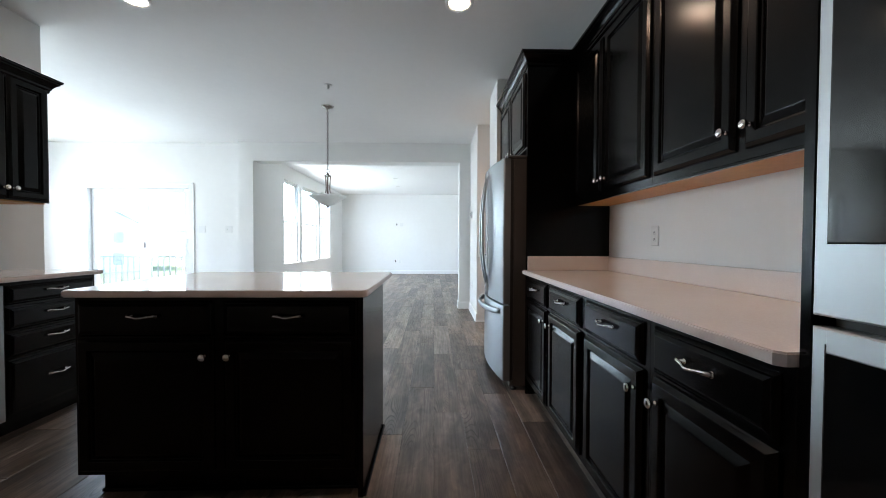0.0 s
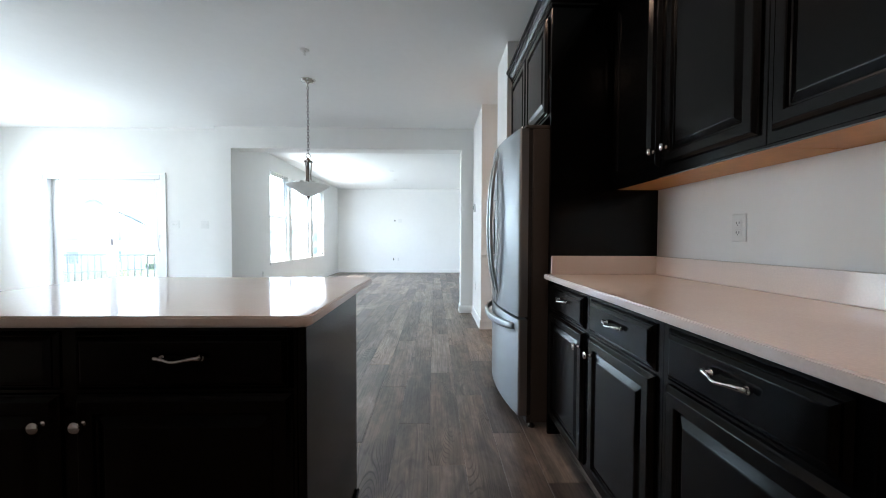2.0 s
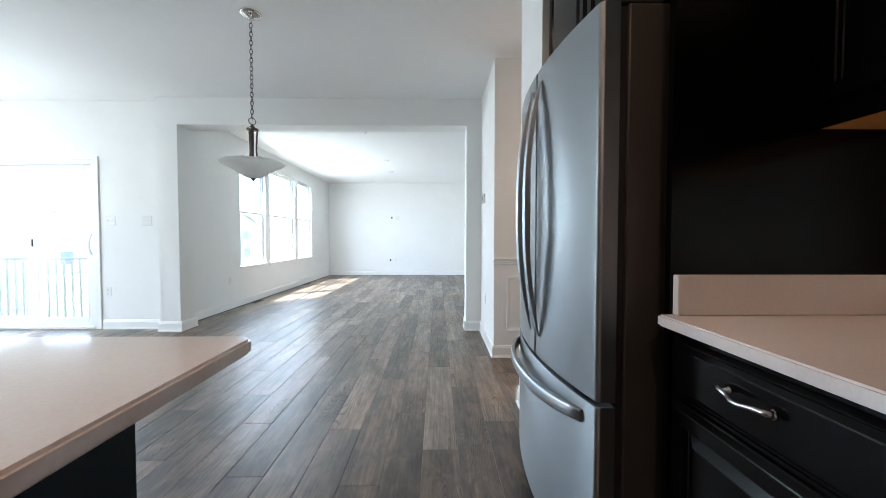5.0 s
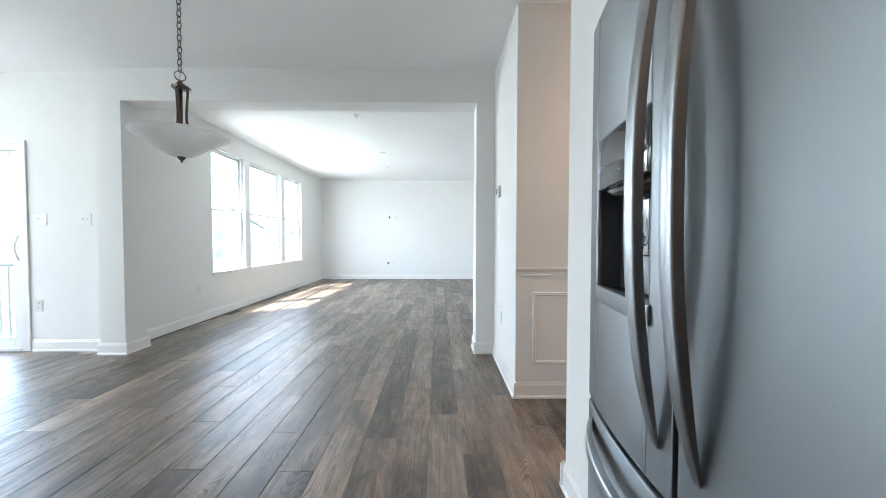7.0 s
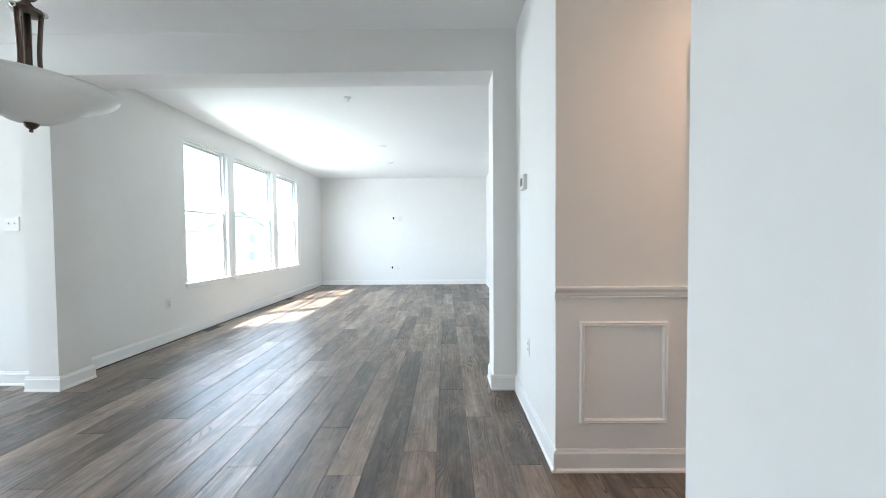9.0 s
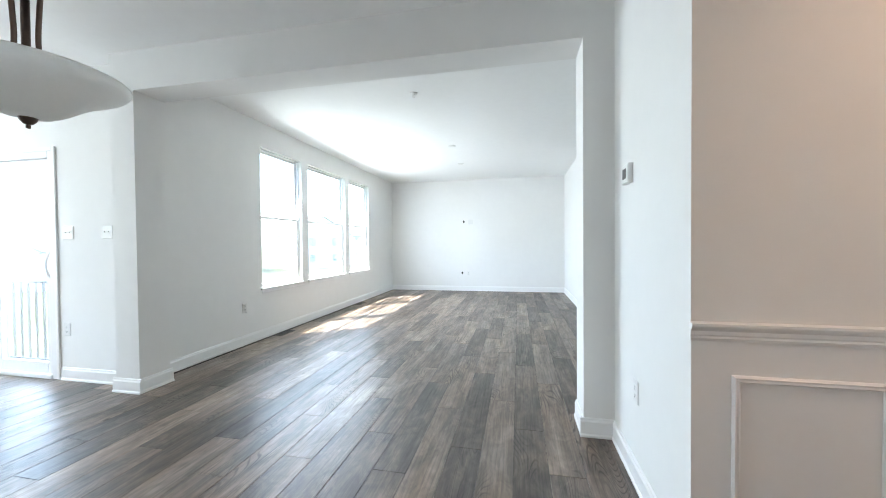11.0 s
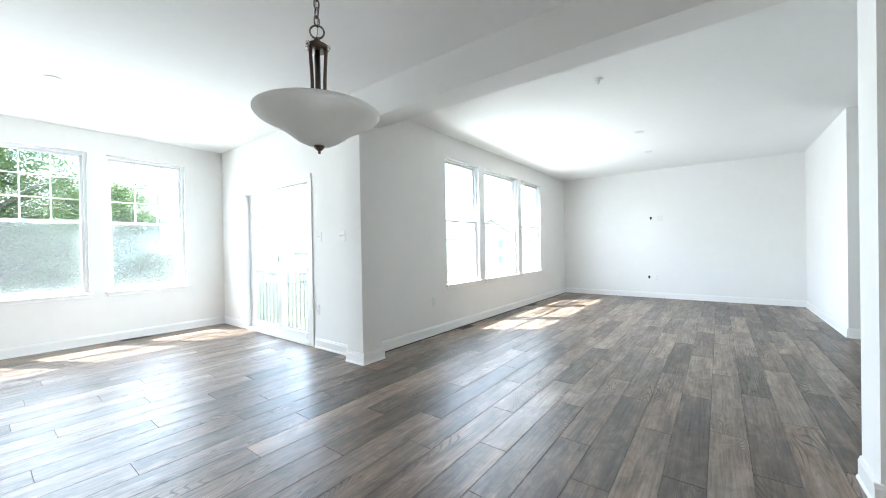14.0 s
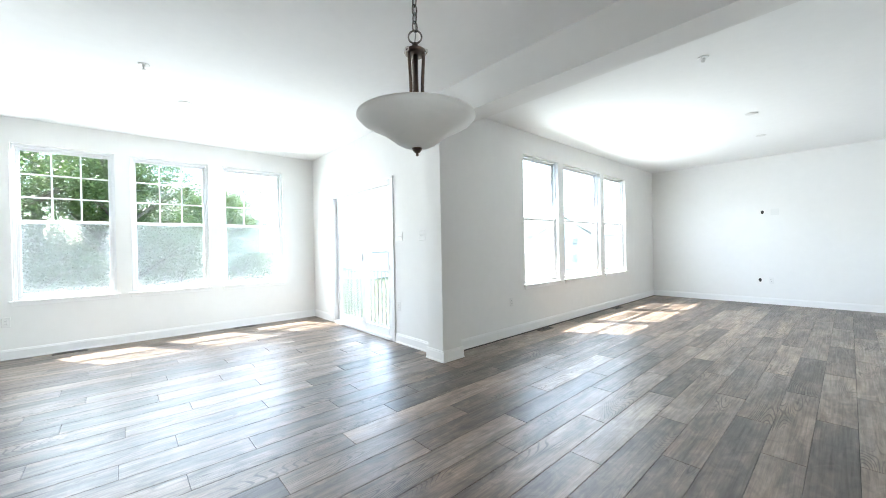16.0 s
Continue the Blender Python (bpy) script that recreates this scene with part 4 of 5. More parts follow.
def pendant():
    x, y = -1.217, 4.523
    t = thing("pendant_light", (x, y, H), "brushed nickel pendant with a frosted glass bowl, unlit", "pendant light")
    at = Matrix.Translation((x, y, 0))
    part("canopy", add_lathe(bmesh.new(), ((0.0, H - 0.034), (0.016, H - 0.034), (0.022, H - 0.026), (0.050, H - 0.018), (0.070, H - 0.010), (0.076, H - 0.001)), at, 32), NICKEL, t)
    # chain of alternating links
    top, bottom, step = H - 0.036, 1.990, 0.031
    n = int((top - bottom) / step)
    for i in range(n):
        zc = top - (i + 0.5) * (top - bottom) / n
        bm = bmesh.new()
        pts = []
        for k in range(13):
            a = 2 * math.pi * k / 12
            u, v = 0.0105 * math.cos(a), 0.0135 * math.sin(a) + (0.006 if math.sin(a) > 0.1 else -0.006 if math.sin(a) < -0.1 else 0)
            pts.append((x + (u if i % 2 else 0), y + (0 if i % 2 else u), zc + v))
        add_tube(bm, pts, 0.0028, 6)
        part("chain_link", bm, PEWTER, t)
    part("cord", add_tube(bmesh.new(), [(x + 0.004 * math.sin(i * 1.9), y + 0.004 * math.cos(i * 1.7), top - i * (top - 1.93) / 16) for i in range(17)], 0.0018, 6), PRINT, t, "thin pale cord woven through the chain")
    bm = bmesh.new()
    add_tube(bm, [(x + 0.025 * math.cos(a) * 0.66, y + 0.025 * math.cos(a) * 0.75, 1.967 + 0.024 * math.sin(a)) for a in (2 * math.pi * k / 20 for k in range(21))], 0.0034, 8)
    part("loop", bm, PEWTER, t)
    part("collar", add_lathe(bmesh.new(), ((0.0, 1.946), (0.008, 1.945), (0.012, 1.934), (0.020, 1.926), (0.022, 1.918), (0.040, 1.914), (0.042, 1.906), (0.036, 1.900), (0.030, 1.898), (0.0, 1.897)), at, 28), BRONZE, t)
    for k in range(3):
        a = radians(35 + 120 * k)
        pts = []
        for i in range(11):
            s = i / 10
            r = 0.033 - 0.013 * s + 0.012 * s ** 6
            pts.append((x + r * math.cos(a), y + r * math.sin(a), 1.908 - s * 0.205))
        part("rod", add_tube(bmesh.new(), pts, 0.0062, 10), BRONZE, t)
        part("finial_ball", add_lathe(bmesh.new(), ((0.0, -0.010), (0.007, -0.007), (0.010, 0), (0.007, 0.007), (0.0, 0.010)), Matrix.Translation((x + 0.040 * math.cos(a), y + 0.040 * math.sin(a), 1.907)), 12), NICKEL, t)
    part("stem", add_tube(bmesh.new(), [(x, y, 1.90), (x, y, 1.55)], 0.0095, 14), BRONZE, t)
    prof = ((0.006, 1.548), (0.030, 1.550), (0.052, 1.556), (0.072, 1.566), (0.092, 1.580), (0.112, 1.595), (0.134, 1.610), (0.160, 1.624), (0.188, 1.637), (0.209, 1.649), (0.221, 1.662), (0.2205, 1.667),
            (0.2165, 1.667), (0.205, 1.654), (0.186, 1.643), (0.158, 1.630), (0.131, 1.616), (0.108, 1.601), (0.088, 1.585), (0.069, 1.572), (0.050, 1.562), (0.029, 1.556), (0.006, 1.554))
    part("bowl", add_lathe(bmesh.new(), prof, at, 64), frosted_material(), t, "flared frosted white glass bowl")
    for k in range(3):
        a = radians(95 + 120 * k)
        part("bulb", add_lathe(bmesh.new(), ((0.0, 1.712), (0.018, 1.705), (0.028, 1.685), (0.024, 1.665), (0.013, 1.645), (0.013, 1.62), (0.0, 1.62)), Matrix.Translation((x + 0.065 * math.cos(a), y + 0.065 * math.sin(a), 0)), 16), PLASTIC, t)
    part("finial", add_lathe(bmesh.new(), ((0.0, 1.5195), (0.005, 1.521), (0.0055, 1.527), (0.004, 1.530), (0.010, 1.533), (0.017, 1.541), (0.020, 1.549), (0.022, 1.552), (0.0, 1.5535)), at, 20), BRONZE, t)


pendant()


def sprinkler(x, y):
    t = thing("sprinkler", (x, y, H), "small white and metal sprinkler head on the ceiling", "sprinkler", "sprinkler heads")
    at = Matrix.Translation((x, y, 0))
    part("plate", add_lathe(bmesh.new(), ((0.040, H - 0.0005), (0.039, H - 0.005), (0.030, H - 0.008), (0.0, H - 0.008)), at, 24), PLASTIC, t)
    bm = bmesh.new()
    add_lathe(bm, ((0.012, H - 0.008), (0.011, H - 0.018), (0.006, H - 0.020), (0.004, H - 0.038), (0.0, H - 0.038)), at, 12)
    for s in (-1, 1):
        add_tube(bm, [(x + s * 0.011, y, H - 0.016), (x + s * 0.014, y, H - 0.028), (x + s * 0.004, y, H - 0.040)], 0.002, 6)
    part("frame", bm, PLASTIC, t)
    part("deflector", add_lathe(bmesh.new(), ((0.0, H - 0.043), (0.014, H - 0.042), (0.014, H - 0.040), (0.0, H - 0.039)), at, 14), PLASTIC, t)


for x, y in ((-1.035, 3.92), (-0.95, 7.40), (-4.03, 3.85)):
    sprinkler(x, y)
for x, y in ((-0.93, 9.50), (-1.0, 10.82), (-4.77, 4.21)):
    t = thing("ceiling_plate", (x, y, H), "round white blank cover plate on the ceiling", "cover plate", "ceiling cover plates")
    part("disc", add_lathe(bmesh.new(), ((0.062, H - 0.0005), (0.060, H - 0.005), (0.045, H - 0.010), (0.0, H - 0.011)), Matrix.Translation((x, y, 0)), 28), PLASTIC, t)


# ---- plates on the walls ----
def plate(kind, m, u, v, gang=1):
    """A switch or outlet plate; m: facing() of the wall."""
    w, h = 0.035 + 0.023 * (gang - 1), 0.0575
    name = "light_switch" if kind == "switch" else "wall_outlet"
    at = m @ Vector((u, v, 0))
    t = thing(name, at, "white plastic %s on the wall" % ("toggle light switch plate" if kind == "switch" else "duplex outlet plate"), "switch" if kind == "switch" else "outlet", "wall plates")
    part("cover", nested(m, u - w, u + w, v - h, v + h, ((0, 0.0005), (0, 0.003), (0.004, 0.006))), PLASTIC, t)
    if kind == "switch":
        for k in range(gang):
            c = u + (k - (gang - 1) / 2) * 0.046
            part("slot", nested(m, c - 0.006, c + 0.006, v - 0.013, v + 0.013, ((0, 0.006), (0, 0.0068))), PLASTIC, t)
            part("toggle", nested(m, c - 0.004, c + 0.004, v - 0.002, v + 0.011, ((0, 0.006), (0.0005, 0.014))), PLASTIC, t)
    else:
        for dv in (-0.02, 0.02):
            part("socket", nested(m, u - 0.0165, u + 0.0165, v + dv - 0.014, v + dv + 0.014, ((0, 0.006), (0.001, 0.008))), PLASTIC, t)
            for du in (-0.0065, 0.0065):
                part("slot", nested(m, u + du - 0.0014, u + du + 0.0014, v + dv - 0.003, v + dv + 0.006, ((0, 0.008), (0, 0.0086))), DARK, t)
            part("slot", nested(m, u - 0.002, u + 0.002, v + dv - 0.010, v + dv - 0.006, ((0, 0.008), (0, 0.0086))), DARK, t)


MP = facing("-y", PATIO_Y)
plate("switch", MP, -3.792, 1.311, 2)
plate("switch", MP, -3.358, 1.311, 2)
plate("outlet", MP, -3.834, 0.454)
plate("outlet", facing("+x", LIV_X), 7.487, 0.440)
plate("outlet", facing("-x", KX), 2.178, 1.157)
plate("outlet", facing("-x", HALL_X), 5.70, 0.455)
plate("outlet", facing("-y", BACK_Y), -1.10, 0.440)
plate("outlet", facing("+x", DIN_X), 2.70, 0.42)
t = thing("thermostat", (HALL_X, 5.815, 1.54), "square white wall thermostat with a grey screen", "thermostat")
MT = facing("-x", HALL_X)
part("housing", nested(MT, 5.755, 5.862, 1.492, 1.592, ((0, 0.0005), (0, 0.020), (0.006, 0.026))), PLASTIC, t)
part("screen", nested(MT, 5.782, 5.845, 1.518, 1.570, ((0, 0.026), (0.001, 0.0268))), CASE, t, "grey display")
MB = facing("-y", BACK_Y)
for u, v in ((-1.216, 1.708), (-1.259, 0.440)):
    t = thing("cable_hole", (u, BACK_Y, v), "dark cut hole for cables in the wall", "wall hole", "cable holes")
    bm = bmesh.new()
    add_prism(bm, [(u + 0.021 * math.cos(a) * (1 + 0.12 * math.sin(3 * a)), v + 0.034 * math.sin(a)) for a in (2 * math.pi * k / 16 for k in range(16))], "y", BACK_Y - 0.003, BACK_Y - 0.0005)
    part("opening", bm, DARK, t)
t = thing("blank_plate", (-1.04, BACK_Y, 1.70), "white blank cover plate on the wall", "cover plate")
part("cover", nested(MB, -1.10, -0.985, 1.645, 1.76, ((0, 0.0005), (0, 0.003), (0.004, 0.006))), PLASTIC, t)


# ---- floor registers ----
REGISTER = mat("dark_brown_enamel", (0.03, 0.024, 0.02), 0.45, grain=(15.0, 0.1, 60.0, 0.1))


def register(x, y):
    t = thing("floor_register", (x, y, 0), "dark metal floor vent with narrow slots", "floor vent", "floor registers")
    part("plate", nested(Matrix(((1, 0, 0, 0), (0, 1, 0, 0), (0, 0, 1, 0), (0, 0, 0, 1))), x - 0.055, x + 0.055, y - 0.15, y + 0.15, ((0, 0.0005), (0.001, 0.004), (0.01, 0.005))), REGISTER, t)
    for i in range(14):
        yy = y - 0.125 + i * 0.0185
        part("slot", box(x - 0.036, x + 0.036, yy, yy + 0.010, 0.005, 0.0056), DARK, t)


for x, y in ((-6.352, 3.205), (-6.352, 5.084), (-2.974, 8.089), (-2.969, 10.457)):
    register(x, y)


# ---- hall door and wainscot ----
MH = facing("-y", HALL_Y)
tagged(mesh_object("chair_rail", add_prism(bmesh.new(), [(HALL_Y - w, v) for w, v in ((0, 0.862), (0.010, 0.862), (0.013, 0.872), (0.009, 0.878), (0.012, 0.884), (0.012, 0.896), (0.020, 0.906), (0.024, 0.914), (0.024, 0.922), (0, 0.925))], "x", HALL_X - 0.005, 1.319), TRIM), "white painted moulded chair rail on the wall", "chair rail", kind="structure")
structure("wainscot", box(HALL_X + 0.0, 1.319, HALL_Y - 0.004, HALL_Y - 0.0005, 0.1155, 0.8615), TRIM, "white painted wainscot field below the chair rail", "wainscot")


def frame_moulding(m, u0, u1, v0, v1):
    bm = bmesh.new()
    prof = ((0.0, 0.0045), (0.0, 0.010), (0.006, 0.017), (0.012, 0.014), (0.018, 0.016), (0.024, 0.010), (0.026, 0.0045))
    rings = [[bm.verts.new(m @ Vector(p)) for p in ((u0 + i, v0 + i, w), (u1 - i, v0 + i, w), (u1 - i, v1 - i, w), (u0 + i, v1 - i, w))] for i, w in prof]
    for p, q in zip(rings, rings[1:]):
        for i in range(4):
            j = (i + 1) % 4
            bm.faces.new((p[i], p[j], q[j], q[i]))
    return bm


tagged(mesh_object("panel_moulding", frame_moulding(MH, 0.788, 1.221, 0.243, 0.752), TRIM), "white painted rectangular picture-frame moulding on wainscot", "moulding", kind="structure")
t = thing("door_1", ((DOOR[0] + DOOR[1]) / 2, HALL_Y, 0), "closed white moulded panel door with pewter knob and casing", "door", kind="structure")
MD = facing("-y", HALL_Y + 0.05)
RINGS = ((0, 0), (0, 0.034), (0.002, 0.036))
leaf = part("leaf", nested(MD, DOOR[0] + 0.012, DOOR[1] - 0.012, 0.010, DOOR[2] - 0.012, RINGS), TRIM, t)
for v0, v1 in ((0.22, 0.76), (0.93, 1.90)):
    for u0, u1 in ((DOOR[0] + 0.115, DOOR[0] + 0.345), (DOOR[1] - 0.345, DOOR[1] - 0.115)):
        part("panel", nested(MD, u0, u1, v0, v1, ((0, 0.0362), (0.006, 0.040), (0.012, 0.040), (0.020, 0.0365), (0.034, 0.0365), (0.05, 0.041))), TRIM, leaf)
kn = add_lathe(bmesh.new(), ((0.032, 0), (0.032, 0.004), (0.020, 0.010), (0.012, 0.016), (0.012, 0.030), (0.018, 0.036), (0.026, 0.046), (0.027, 0.056), (0.020, 0.066), (0.0, 0.070)), MD @ Matrix.Translation((DOOR[0] + 0.072, 0.95, 0.036)), 24)
part("knob", kn, PEWTER, leaf, "dark pewter egg-shaped door knob")
part("latch_plate", nested(MH, DOOR[0] + 0.001, DOOR[0] + 0.006, 0.92, 0.98, ((0, -0.03), (0, -0.002))), BRONZE, t)
for n, (u0, u1, v0, v1) in enumerate(((DOOR[0] - 0.055, DOOR[0] + 0.004, 0.0, DOOR[2] + 0.055), (DOOR[1] - 0.004, DOOR[1] + 0.055, 0.0, DOOR[2] + 0.055), (DOOR[0] + 0.0042, DOOR[1] - 0.0042, DOOR[2] - 0.004, DOOR[2] + 0.055))):
    part("casing", nested(MH, u0, u1, v0, v1, ((0, 0.0), (0, 0.014), (0.006, 0.018), (0.014, 0.016), (0.018, 0.012))), TRIM, t)
part("jamb", wall_bm("x", DOOR[0], DOOR[1], HALL_Y + 0.002, HALL_Y + 0.118, 0.0, DOOR[2], [(DOOR[0] + 0.010, DOOR[1] - 0.010, 0.0, DOOR[2] - 0.010)]), TRIM, t)

# ---- sliding patio door ----
x0, x1, zt = PATIO
t = thing("door_2", ((x0 + x1) / 2, PATIO_Y, 0), "white vinyl sliding glass patio door, closed", "patio door", kind="structure")
yi = PATIO_Y - 0.012
bm = bmesh.new()
add_box(bm, x0, x0 + 0.055, yi, yi + 0.13, 0.0, zt, 0.003)
add_box(bm, x1 - 0.055, x1, yi, yi + 0.13, 0.0, zt, 0.003)
add_box(bm, x0 + 0.055, x1 - 0.055, yi, yi + 0.13, zt - 0.06, zt, 0.003)
part("door_frame", bm, VINYL, t)
part("threshold", box(x0 + 0.055, x1 - 0.055, yi - 0.01, yi + 0.13, 0.0, 0.035, 0.004), VINYL, t)
part("casing", box(x1, x1 + 0.032, PATIO_Y - 0.016, PATIO_Y - 0.0005, 0.0, zt + 0.035, 0.003), TRIM, t)
part("casing", box(x0 - 0.055, x0, PATIO_Y - 0.016, PATIO_Y - 0.0005, 0.0, zt + 0.035, 0.003), TRIM, t)
part("casing", box(x0, x1, PATIO_Y - 0.016, PATIO_Y - 0.0005, zt, zt + 0.035, 0.003), TRIM, t)
xm, sw = -4.775, 0.098
for name, a, b, y in (("fixed_panel", x0 + 0.055, xm + 0.005, yi + 0.075), ("sliding_panel", xm - 0.005, x1 - 0.055, yi + 0.03)):
    bm = bmesh.new()
    add_box(bm, a, a + sw, y, y + 0.035, 0.035, zt - 0.06, 0.004)
    add_box(bm, b - sw, b, y, y + 0.035, 0.035, zt - 0.06, 0.004)
    add_box(bm, a + sw, b - sw, y, y + 0.035, zt - 0.135, zt - 0.06, 0.004)
    add_box(bm, a + sw, b - sw, y, y + 0.035, 0.035, 0.135, 0.004)
    p = part(name, bm, VINYL, t)
    g = part("pane", box(a + sw - 0.004, b - sw + 0.004, y + 0.014, y + 0.021, 0.131, zt - 0.131), GLASS, p, "clear door glass")
    g.visible_shadow = False
    if name == "sliding_panel":
        part("latch", box(a + 0.028, a + 0.044, y - 0.012, y, 1.00, 1.09, 0.004), DARK, p, "dark latch")
        hb = bmesh.new()
        add_tube(hb, [(b - 0.036, y - 0.002 - 0.035 * math.sin(math.pi * k / 10), 0.90 + 0.25 * k / 10) for k in range(11)], 0.008, 10)
        part("door_handle", hb, VINYL, p)
screen_frame = part("screen_frame", nested(facing("-y", yi + 0.128), x0 + 0.056, xm + 0.03, 0.036, zt - 0.061, ((0, 0.0), (0, 0.010), (0.022, 0.010), (0.022, 0.004), (0.023, 0.004))), SCREEN, t, "grey insect screen outside the fixed panel")
screen_frame.visible_shadow = False


# ---- outdoors ----
RAILBLACK = mat("grey_powder_coat", (0.30, 0.29, 0.28), 0.4, grain=(10.0, 0.1, 60.0, 0.1))
GRASS = mat("lawn", (0.105, 0.12, 0.062), 0.9, spec=0.1, grain=(0.15, 0.2, 4.0, 0.25), bump=(30.0, 0.6, 0.05))
SIDING = mat("pale_lap_siding", (0.66, 0.67, 0.67), 0.7, grain=(0.8, 0.04, 12.0, 0.05), bump=(6.0, 0.2, 0.01))
SHINGLE = mat("grey_shingle", (0.30, 0.29, 0.28), 0.9, grain=(0.7, 0.1, 9.0, 0.2), bump=(12.0, 0.5, 0.02))
FARGLASS = mat("house_glass", (0.20, 0.21, 0.22), 0.08, spec=0.6, grain=(1.0, 0.1, 5.0, 0.05))
BARK = mat("bark", (0.11, 0.085, 0.065), 0.9, grain=(2.0, 0.2, 25.0, 0.25), bump=(20.0, 0.8, 0.03))
GZ = -2.7

tagged(mesh_object("ground", box(-1500, 1500, -1500, 1500, GZ - 0.4, GZ), GRASS), "green mown lawn running to the horizon", "ground", kind="structure")
t = thing("guard_rail", (-4.775, 6.46, 0), "grey metal guard railing outside the patio door", "railing")
part("top_rail", box(-5.75, -3.80, 6.44, 6.475, 0.83, 0.855, 0.004), RAILBLACK, t)
part("bottom_rail", box(-5.75, -3.80, 6.445, 6.47, 0.06, 0.085, 0.004), RAILBLACK, t)
for i in range(19):
    x = -5.708 + i * 0.1017
    part("baluster", box(x - 0.007, x + 0.007, 6.45, 6.465, 0.085, 0.83), RAILBLACK, t)
for x in (-5.76, -3.79):
    part("bracket", box(x - 0.02, x + 0.02, 6.383, 6.478, 0.80, 0.87, 0.004), RAILBLACK, t)
    part("bracket", box(x - 0.02, x + 0.02, 6.383, 6.478, 0.045, 0.10, 0.004), RAILBLACK, t)


def leaf_material():
    m = bpy.data.materials.new("tree_leaf")
    m.use_nodes = True
    nt = m.node_tree
    b = nt.nodes["Principled BSDF"]
    geo = nt.nodes.new("ShaderNodeNewGeometry")
    r = nt.nodes.new("ShaderNodeValToRGB")
    r.color_ramp.elements[0].color = (0.060, 0.110, 0.028, 1)
    r.color_ramp.elements[1].color = (0.150, 0.215, 0.070, 1)
    nt.links.new(geo.outputs["Random Per Island"], r.inputs[0])
    nt.links.new(r.outputs[0], b.inputs["Base Color"])
    b.inputs["Roughness"].default_value = 0.5
    tr = nt.nodes.new("ShaderNodeBsdfTranslucent")
    nt.links.new(r.outputs[0], tr.inputs[0])
    mix = nt.nodes.new("ShaderNodeMixShader")
    mix.inputs[0].default_value = 0.35
    nt.links.new(b.outputs[0], mix.inputs[1])
    nt.links.new(tr.outputs[0], mix.inputs[2])
    nt.links.new(mix.outputs[0], nt.nodes["Material Output"].inputs[0])
    return m


LEAF = leaf_material()


def tree(seed, height, spread, at):
    """A trunk that forks into limbs, each with clumps of small leaves."""
    rng = random.Random(seed)
    t = thing("tree", at, "leafy green deciduous tree standing on the lawn", "tree", "trees behind the house")
    base = Vector(at)
    wood = bmesh.new()
    top = base + Vector((rng.uniform(-0.4, 0.4), rng.uniform(-0.4, 0.4), height * 0.75))
    add_tube(wood, [base.lerp(top, k / 6) + Vector((rng.uniform(-0.08, 0.08), rng.uniform(-0.08, 0.08), 0)) for k in range(7)], [0.22 - 0.03 * k for k in range(7)], 8)
    tips = []
    for i in range(19):
        s = rng.uniform(0.12, 1.0)
        p = base.lerp(top, s)
        a = rng.uniform(0, 2 * math.pi)
        reach = spread * rng.uniform(0.55, 1.0) * (1.0 - 0.55 * s)
        q = p + Vector((math.cos(a) * reach, math.sin(a) * reach, rng.uniform(0.1, 0.9) * reach * 0.6 + height * 0.06))
        mid = p.lerp(q, 0.5) + Vector((0, 0, rng.uniform(-0.1, 0.25)))
        add_tube(wood, [p, mid, q], [0.07, 0.045, 0.018], 6)
        tips += [(q, reach), (mid.lerp(q, 0.5), reach * 0.8)]
    tips.append((top + Vector((0, 0, 0.3)), spread * 0.5))
    part("trunk", wood, BARK, t)
    verts, faces = [], []
    for q, reach in tips:
        for c in range(9):
            cc = q + Vector((rng.gauss(0, 0.42), rng.gauss(0, 0.42), rng.gauss(0, 0.32))) * (0.6 + reach * 0.35)
            for k in range(85):
                p = cc + Vector((rng.gauss(0, 0.19), rng.gauss(0, 0.19), rng.gauss(0, 0.14)))
                d = Vector((rng.gauss(0, 1), rng.gauss(0, 1), rng.gauss(-0.2, 0.5))).normalized()
                w = d.cross(Vector((rng.gauss(0, 0.5), rng.gauss(0, 0.5), 1))).normalized()
                ln, wd = rng.uniform(0.055, 0.10), rng.uniform(0.020, 0.034)
                n = len(verts)
                verts += [p, p + d * ln * 0.5 + w * wd, p + d * ln, p + d * ln * 0.5 - w * wd]
                faces.append((n, n + 1, n + 2, n + 3))
    me = bpy.data.meshes.new("crown")
    me.from_pydata(verts, [], faces)
    me.materials.append(LEAF)
    ob = new("crown", me)
    ob.parent = t
    ob.matrix_parent_inverse = Matrix.Translation(t.location).inverted()
    return t


TREES = [tree(3, 8.5, 3.4, (-17.0, 3.2, GZ)), tree(11, 7.2, 3.0, (-19.5, 7.0, GZ)), tree(23, 9.5, 3.6, (-22.0, 0.5, GZ))]
for i, (x, y, rz, s) in enumerate(((-16.0, 0.2, 40, 1.0), (-18.5, -2.5, 130, 1.1), (-21.5, 4.4, 210, 1.15), (-25.0, 8.0, 75, 1.0), (-24.5, 2.5, 300, 1.2), (-27.0, -3.0, 15, 1.2), (-15.5, 5.2, 160, 0.62), (-14.5, 1.7, 95, 0.95), (-15.8, 3.9, 250, 1.0), (-13.6, -0.9, 190, 0.95), (-17.5, 7.6, 20, 0.58), (-18.0, 1.5, 330, 1.2))):
    c = copy_thing(TREES[i % 3], pose(x, y, GZ, 0, 0, rz))
    c.scale = (s, s, s)


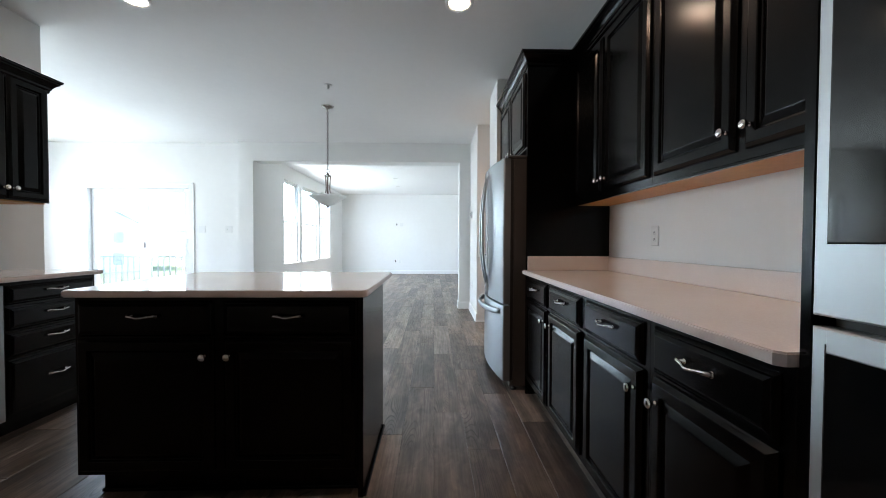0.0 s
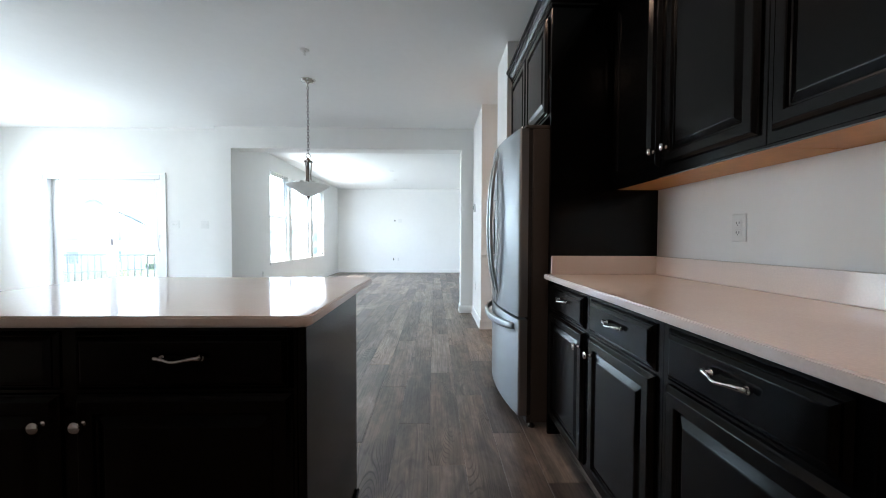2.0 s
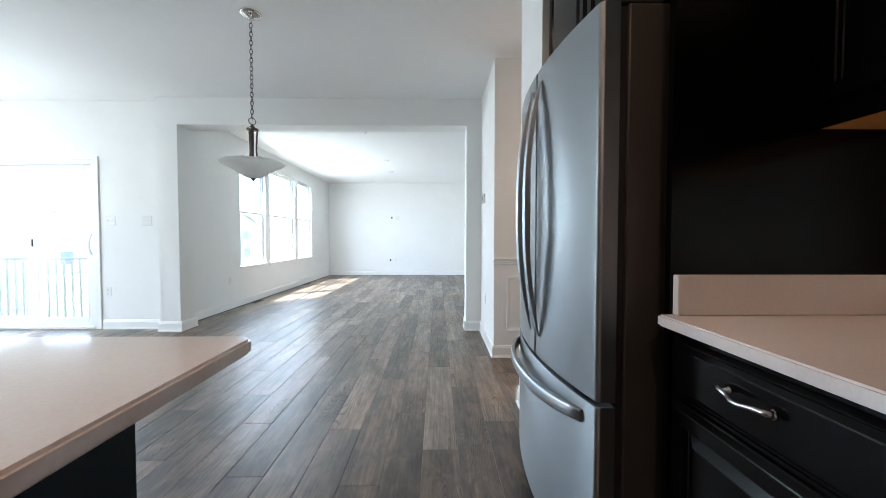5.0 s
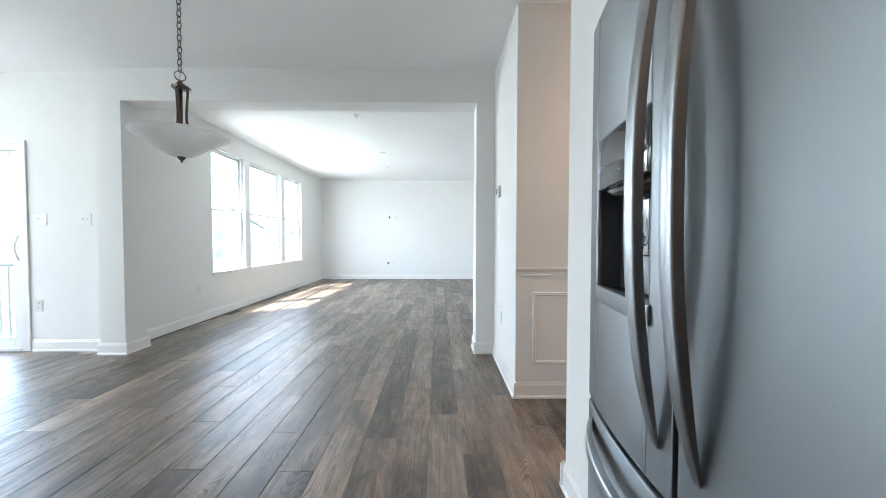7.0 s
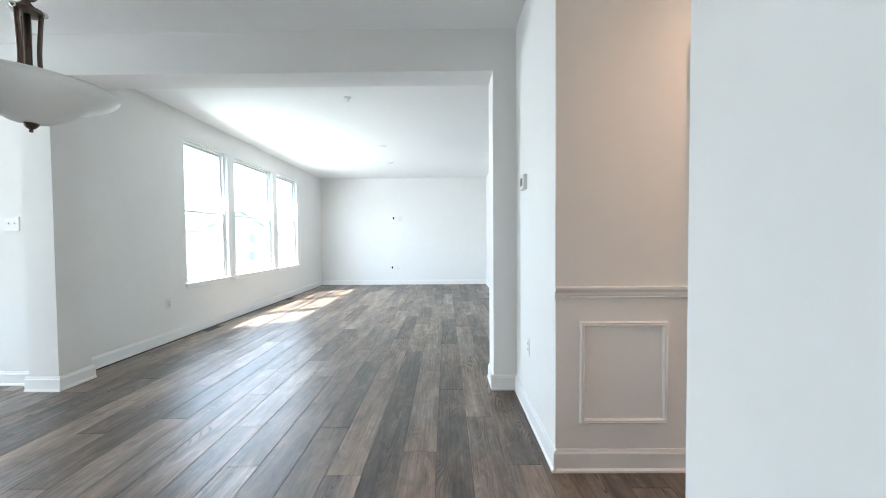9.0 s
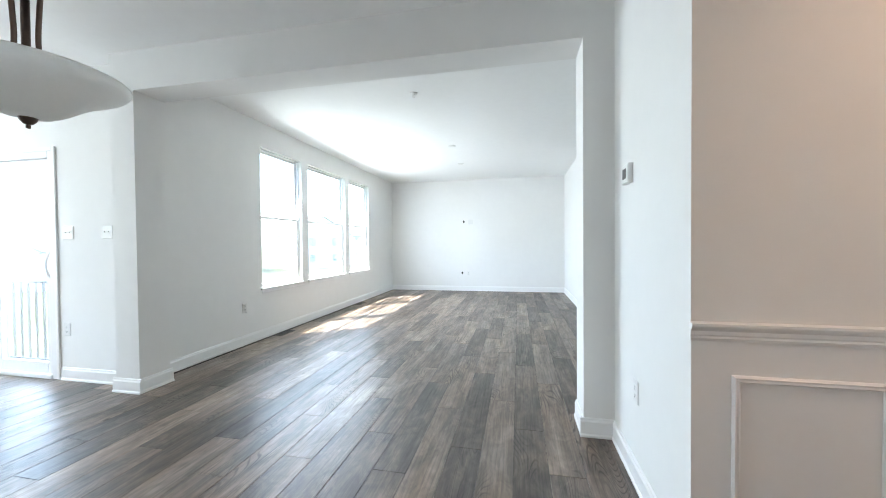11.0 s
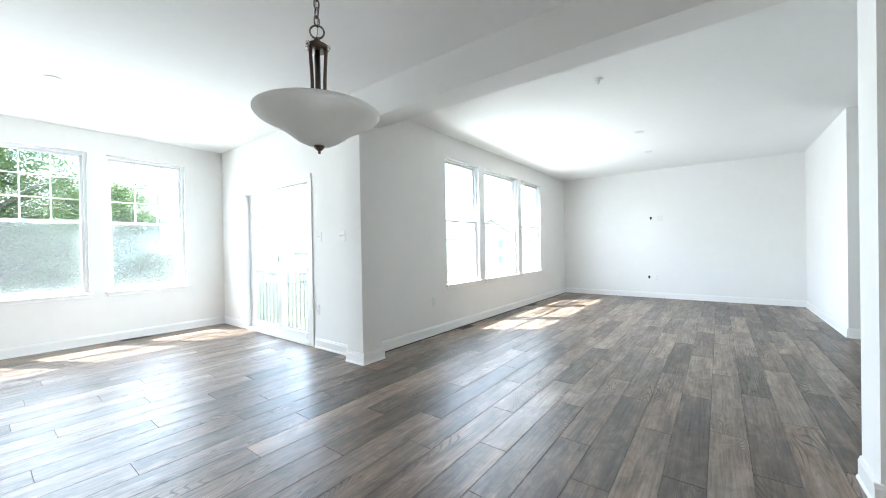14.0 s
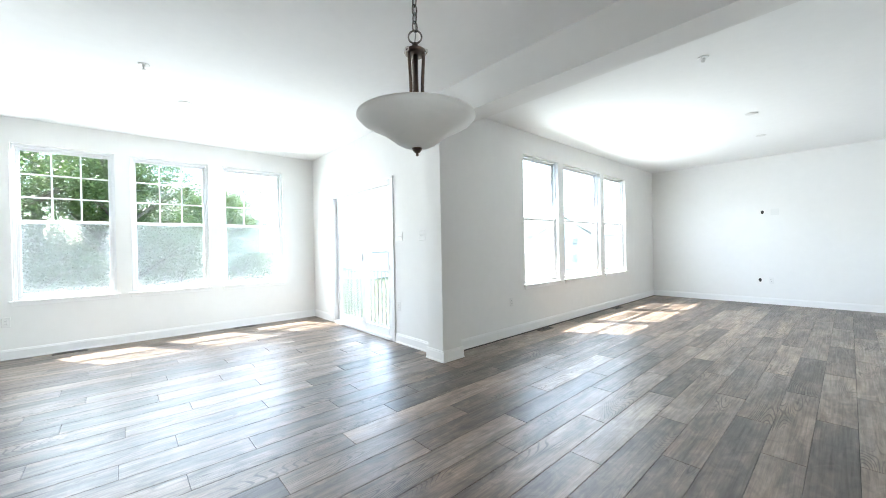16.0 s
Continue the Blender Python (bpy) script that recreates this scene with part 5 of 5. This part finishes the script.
def house(x, y, rz, w, d, h, label):
    """A two-storey house with a gable roof; its front looks along -y before the turn."""
    m = pose(x, y, GZ, 0, 0, rz)
    t = thing("house", (x, y, GZ), label, "house", "houses across the lawn")

    def put(name, bm, material, parent, lab=""):
        bmesh.ops.transform(bm, matrix=m, verts=bm.verts)
        return part(name, bm, material, parent, lab)
    put("wall", box(-w / 2, w / 2, 0, d, 0, h), SIDING, t)
    bm = bmesh.new()
    e = 0.4
    add_prism(bm, ((-e, h - 0.12), (d / 2, h + d * 0.30), (d + e, h - 0.12), (d + e, h + 0.10), (d / 2, h + d * 0.30 + 0.24), (-e, h + 0.10)), "x", -w / 2 - e, w / 2 + e)
    put("roof", bm, SHINGLE, t)
    bm = bmesh.new()
    add_prism(bm, ((0.0, h), (d, h), (d / 2, h + d * 0.30)), "x", -w / 2 + 0.02, w / 2 - 0.02)
    put("gable", bm, SIDING, t)
    for k in range(int(w // 2.4)):
        u = -w / 2 + 1.3 + k * 2.4
        for z in (0.9, 3.5) if h > 4.5 else (0.9,):
            win = put("window", box(u - 0.58, u + 0.58, -0.05, 0.02, z - 0.08, z + 1.48, 0.01), VINYL, t)
            put("pane", box(u - 0.50, u + 0.50, -0.06, -0.051, z, z + 0.68), FARGLASS, win)
            put("pane", box(u - 0.50, u + 0.50, -0.06, -0.051, z + 0.73, z + 1.40), FARGLASS, win)
    for z in (0.9, 3.5) if h > 4.5 else (0.9,):
        for u in (d * 0.3, d * 0.7):
            win = put("window", box(w / 2 - 0.02, w / 2 + 0.05, u - 0.58, u + 0.58, z - 0.08, z + 1.48, 0.01), VINYL, t)
            put("pane", box(w / 2 + 0.051, w / 2 + 0.06, u - 0.50, u + 0.50, z, z + 1.40), FARGLASS, win)
    return t


HOUSES = ((-50, 27, -62, 10.0, 9.0, 3.4, "single-storey pale grey house with gable roof"),
          (-46, 44, -47, 11.0, 9.0, 5.4, "two-storey pale grey house with gable roof"),
          (-37, 55, -34, 11.0, 9.0, 5.4, "two-storey pale grey house with gable roof"),
          (-27, 64, -24, 11.0, 9.0, 5.4, "two-storey pale grey house with gable roof"),
          (-33, 6.5, -92, 8.0, 8.0, 5.4, "two-storey pale house among the trees"))
for h in HOUSES:
    house(*h)


# ---- planks, laid last ----
lay_planks()
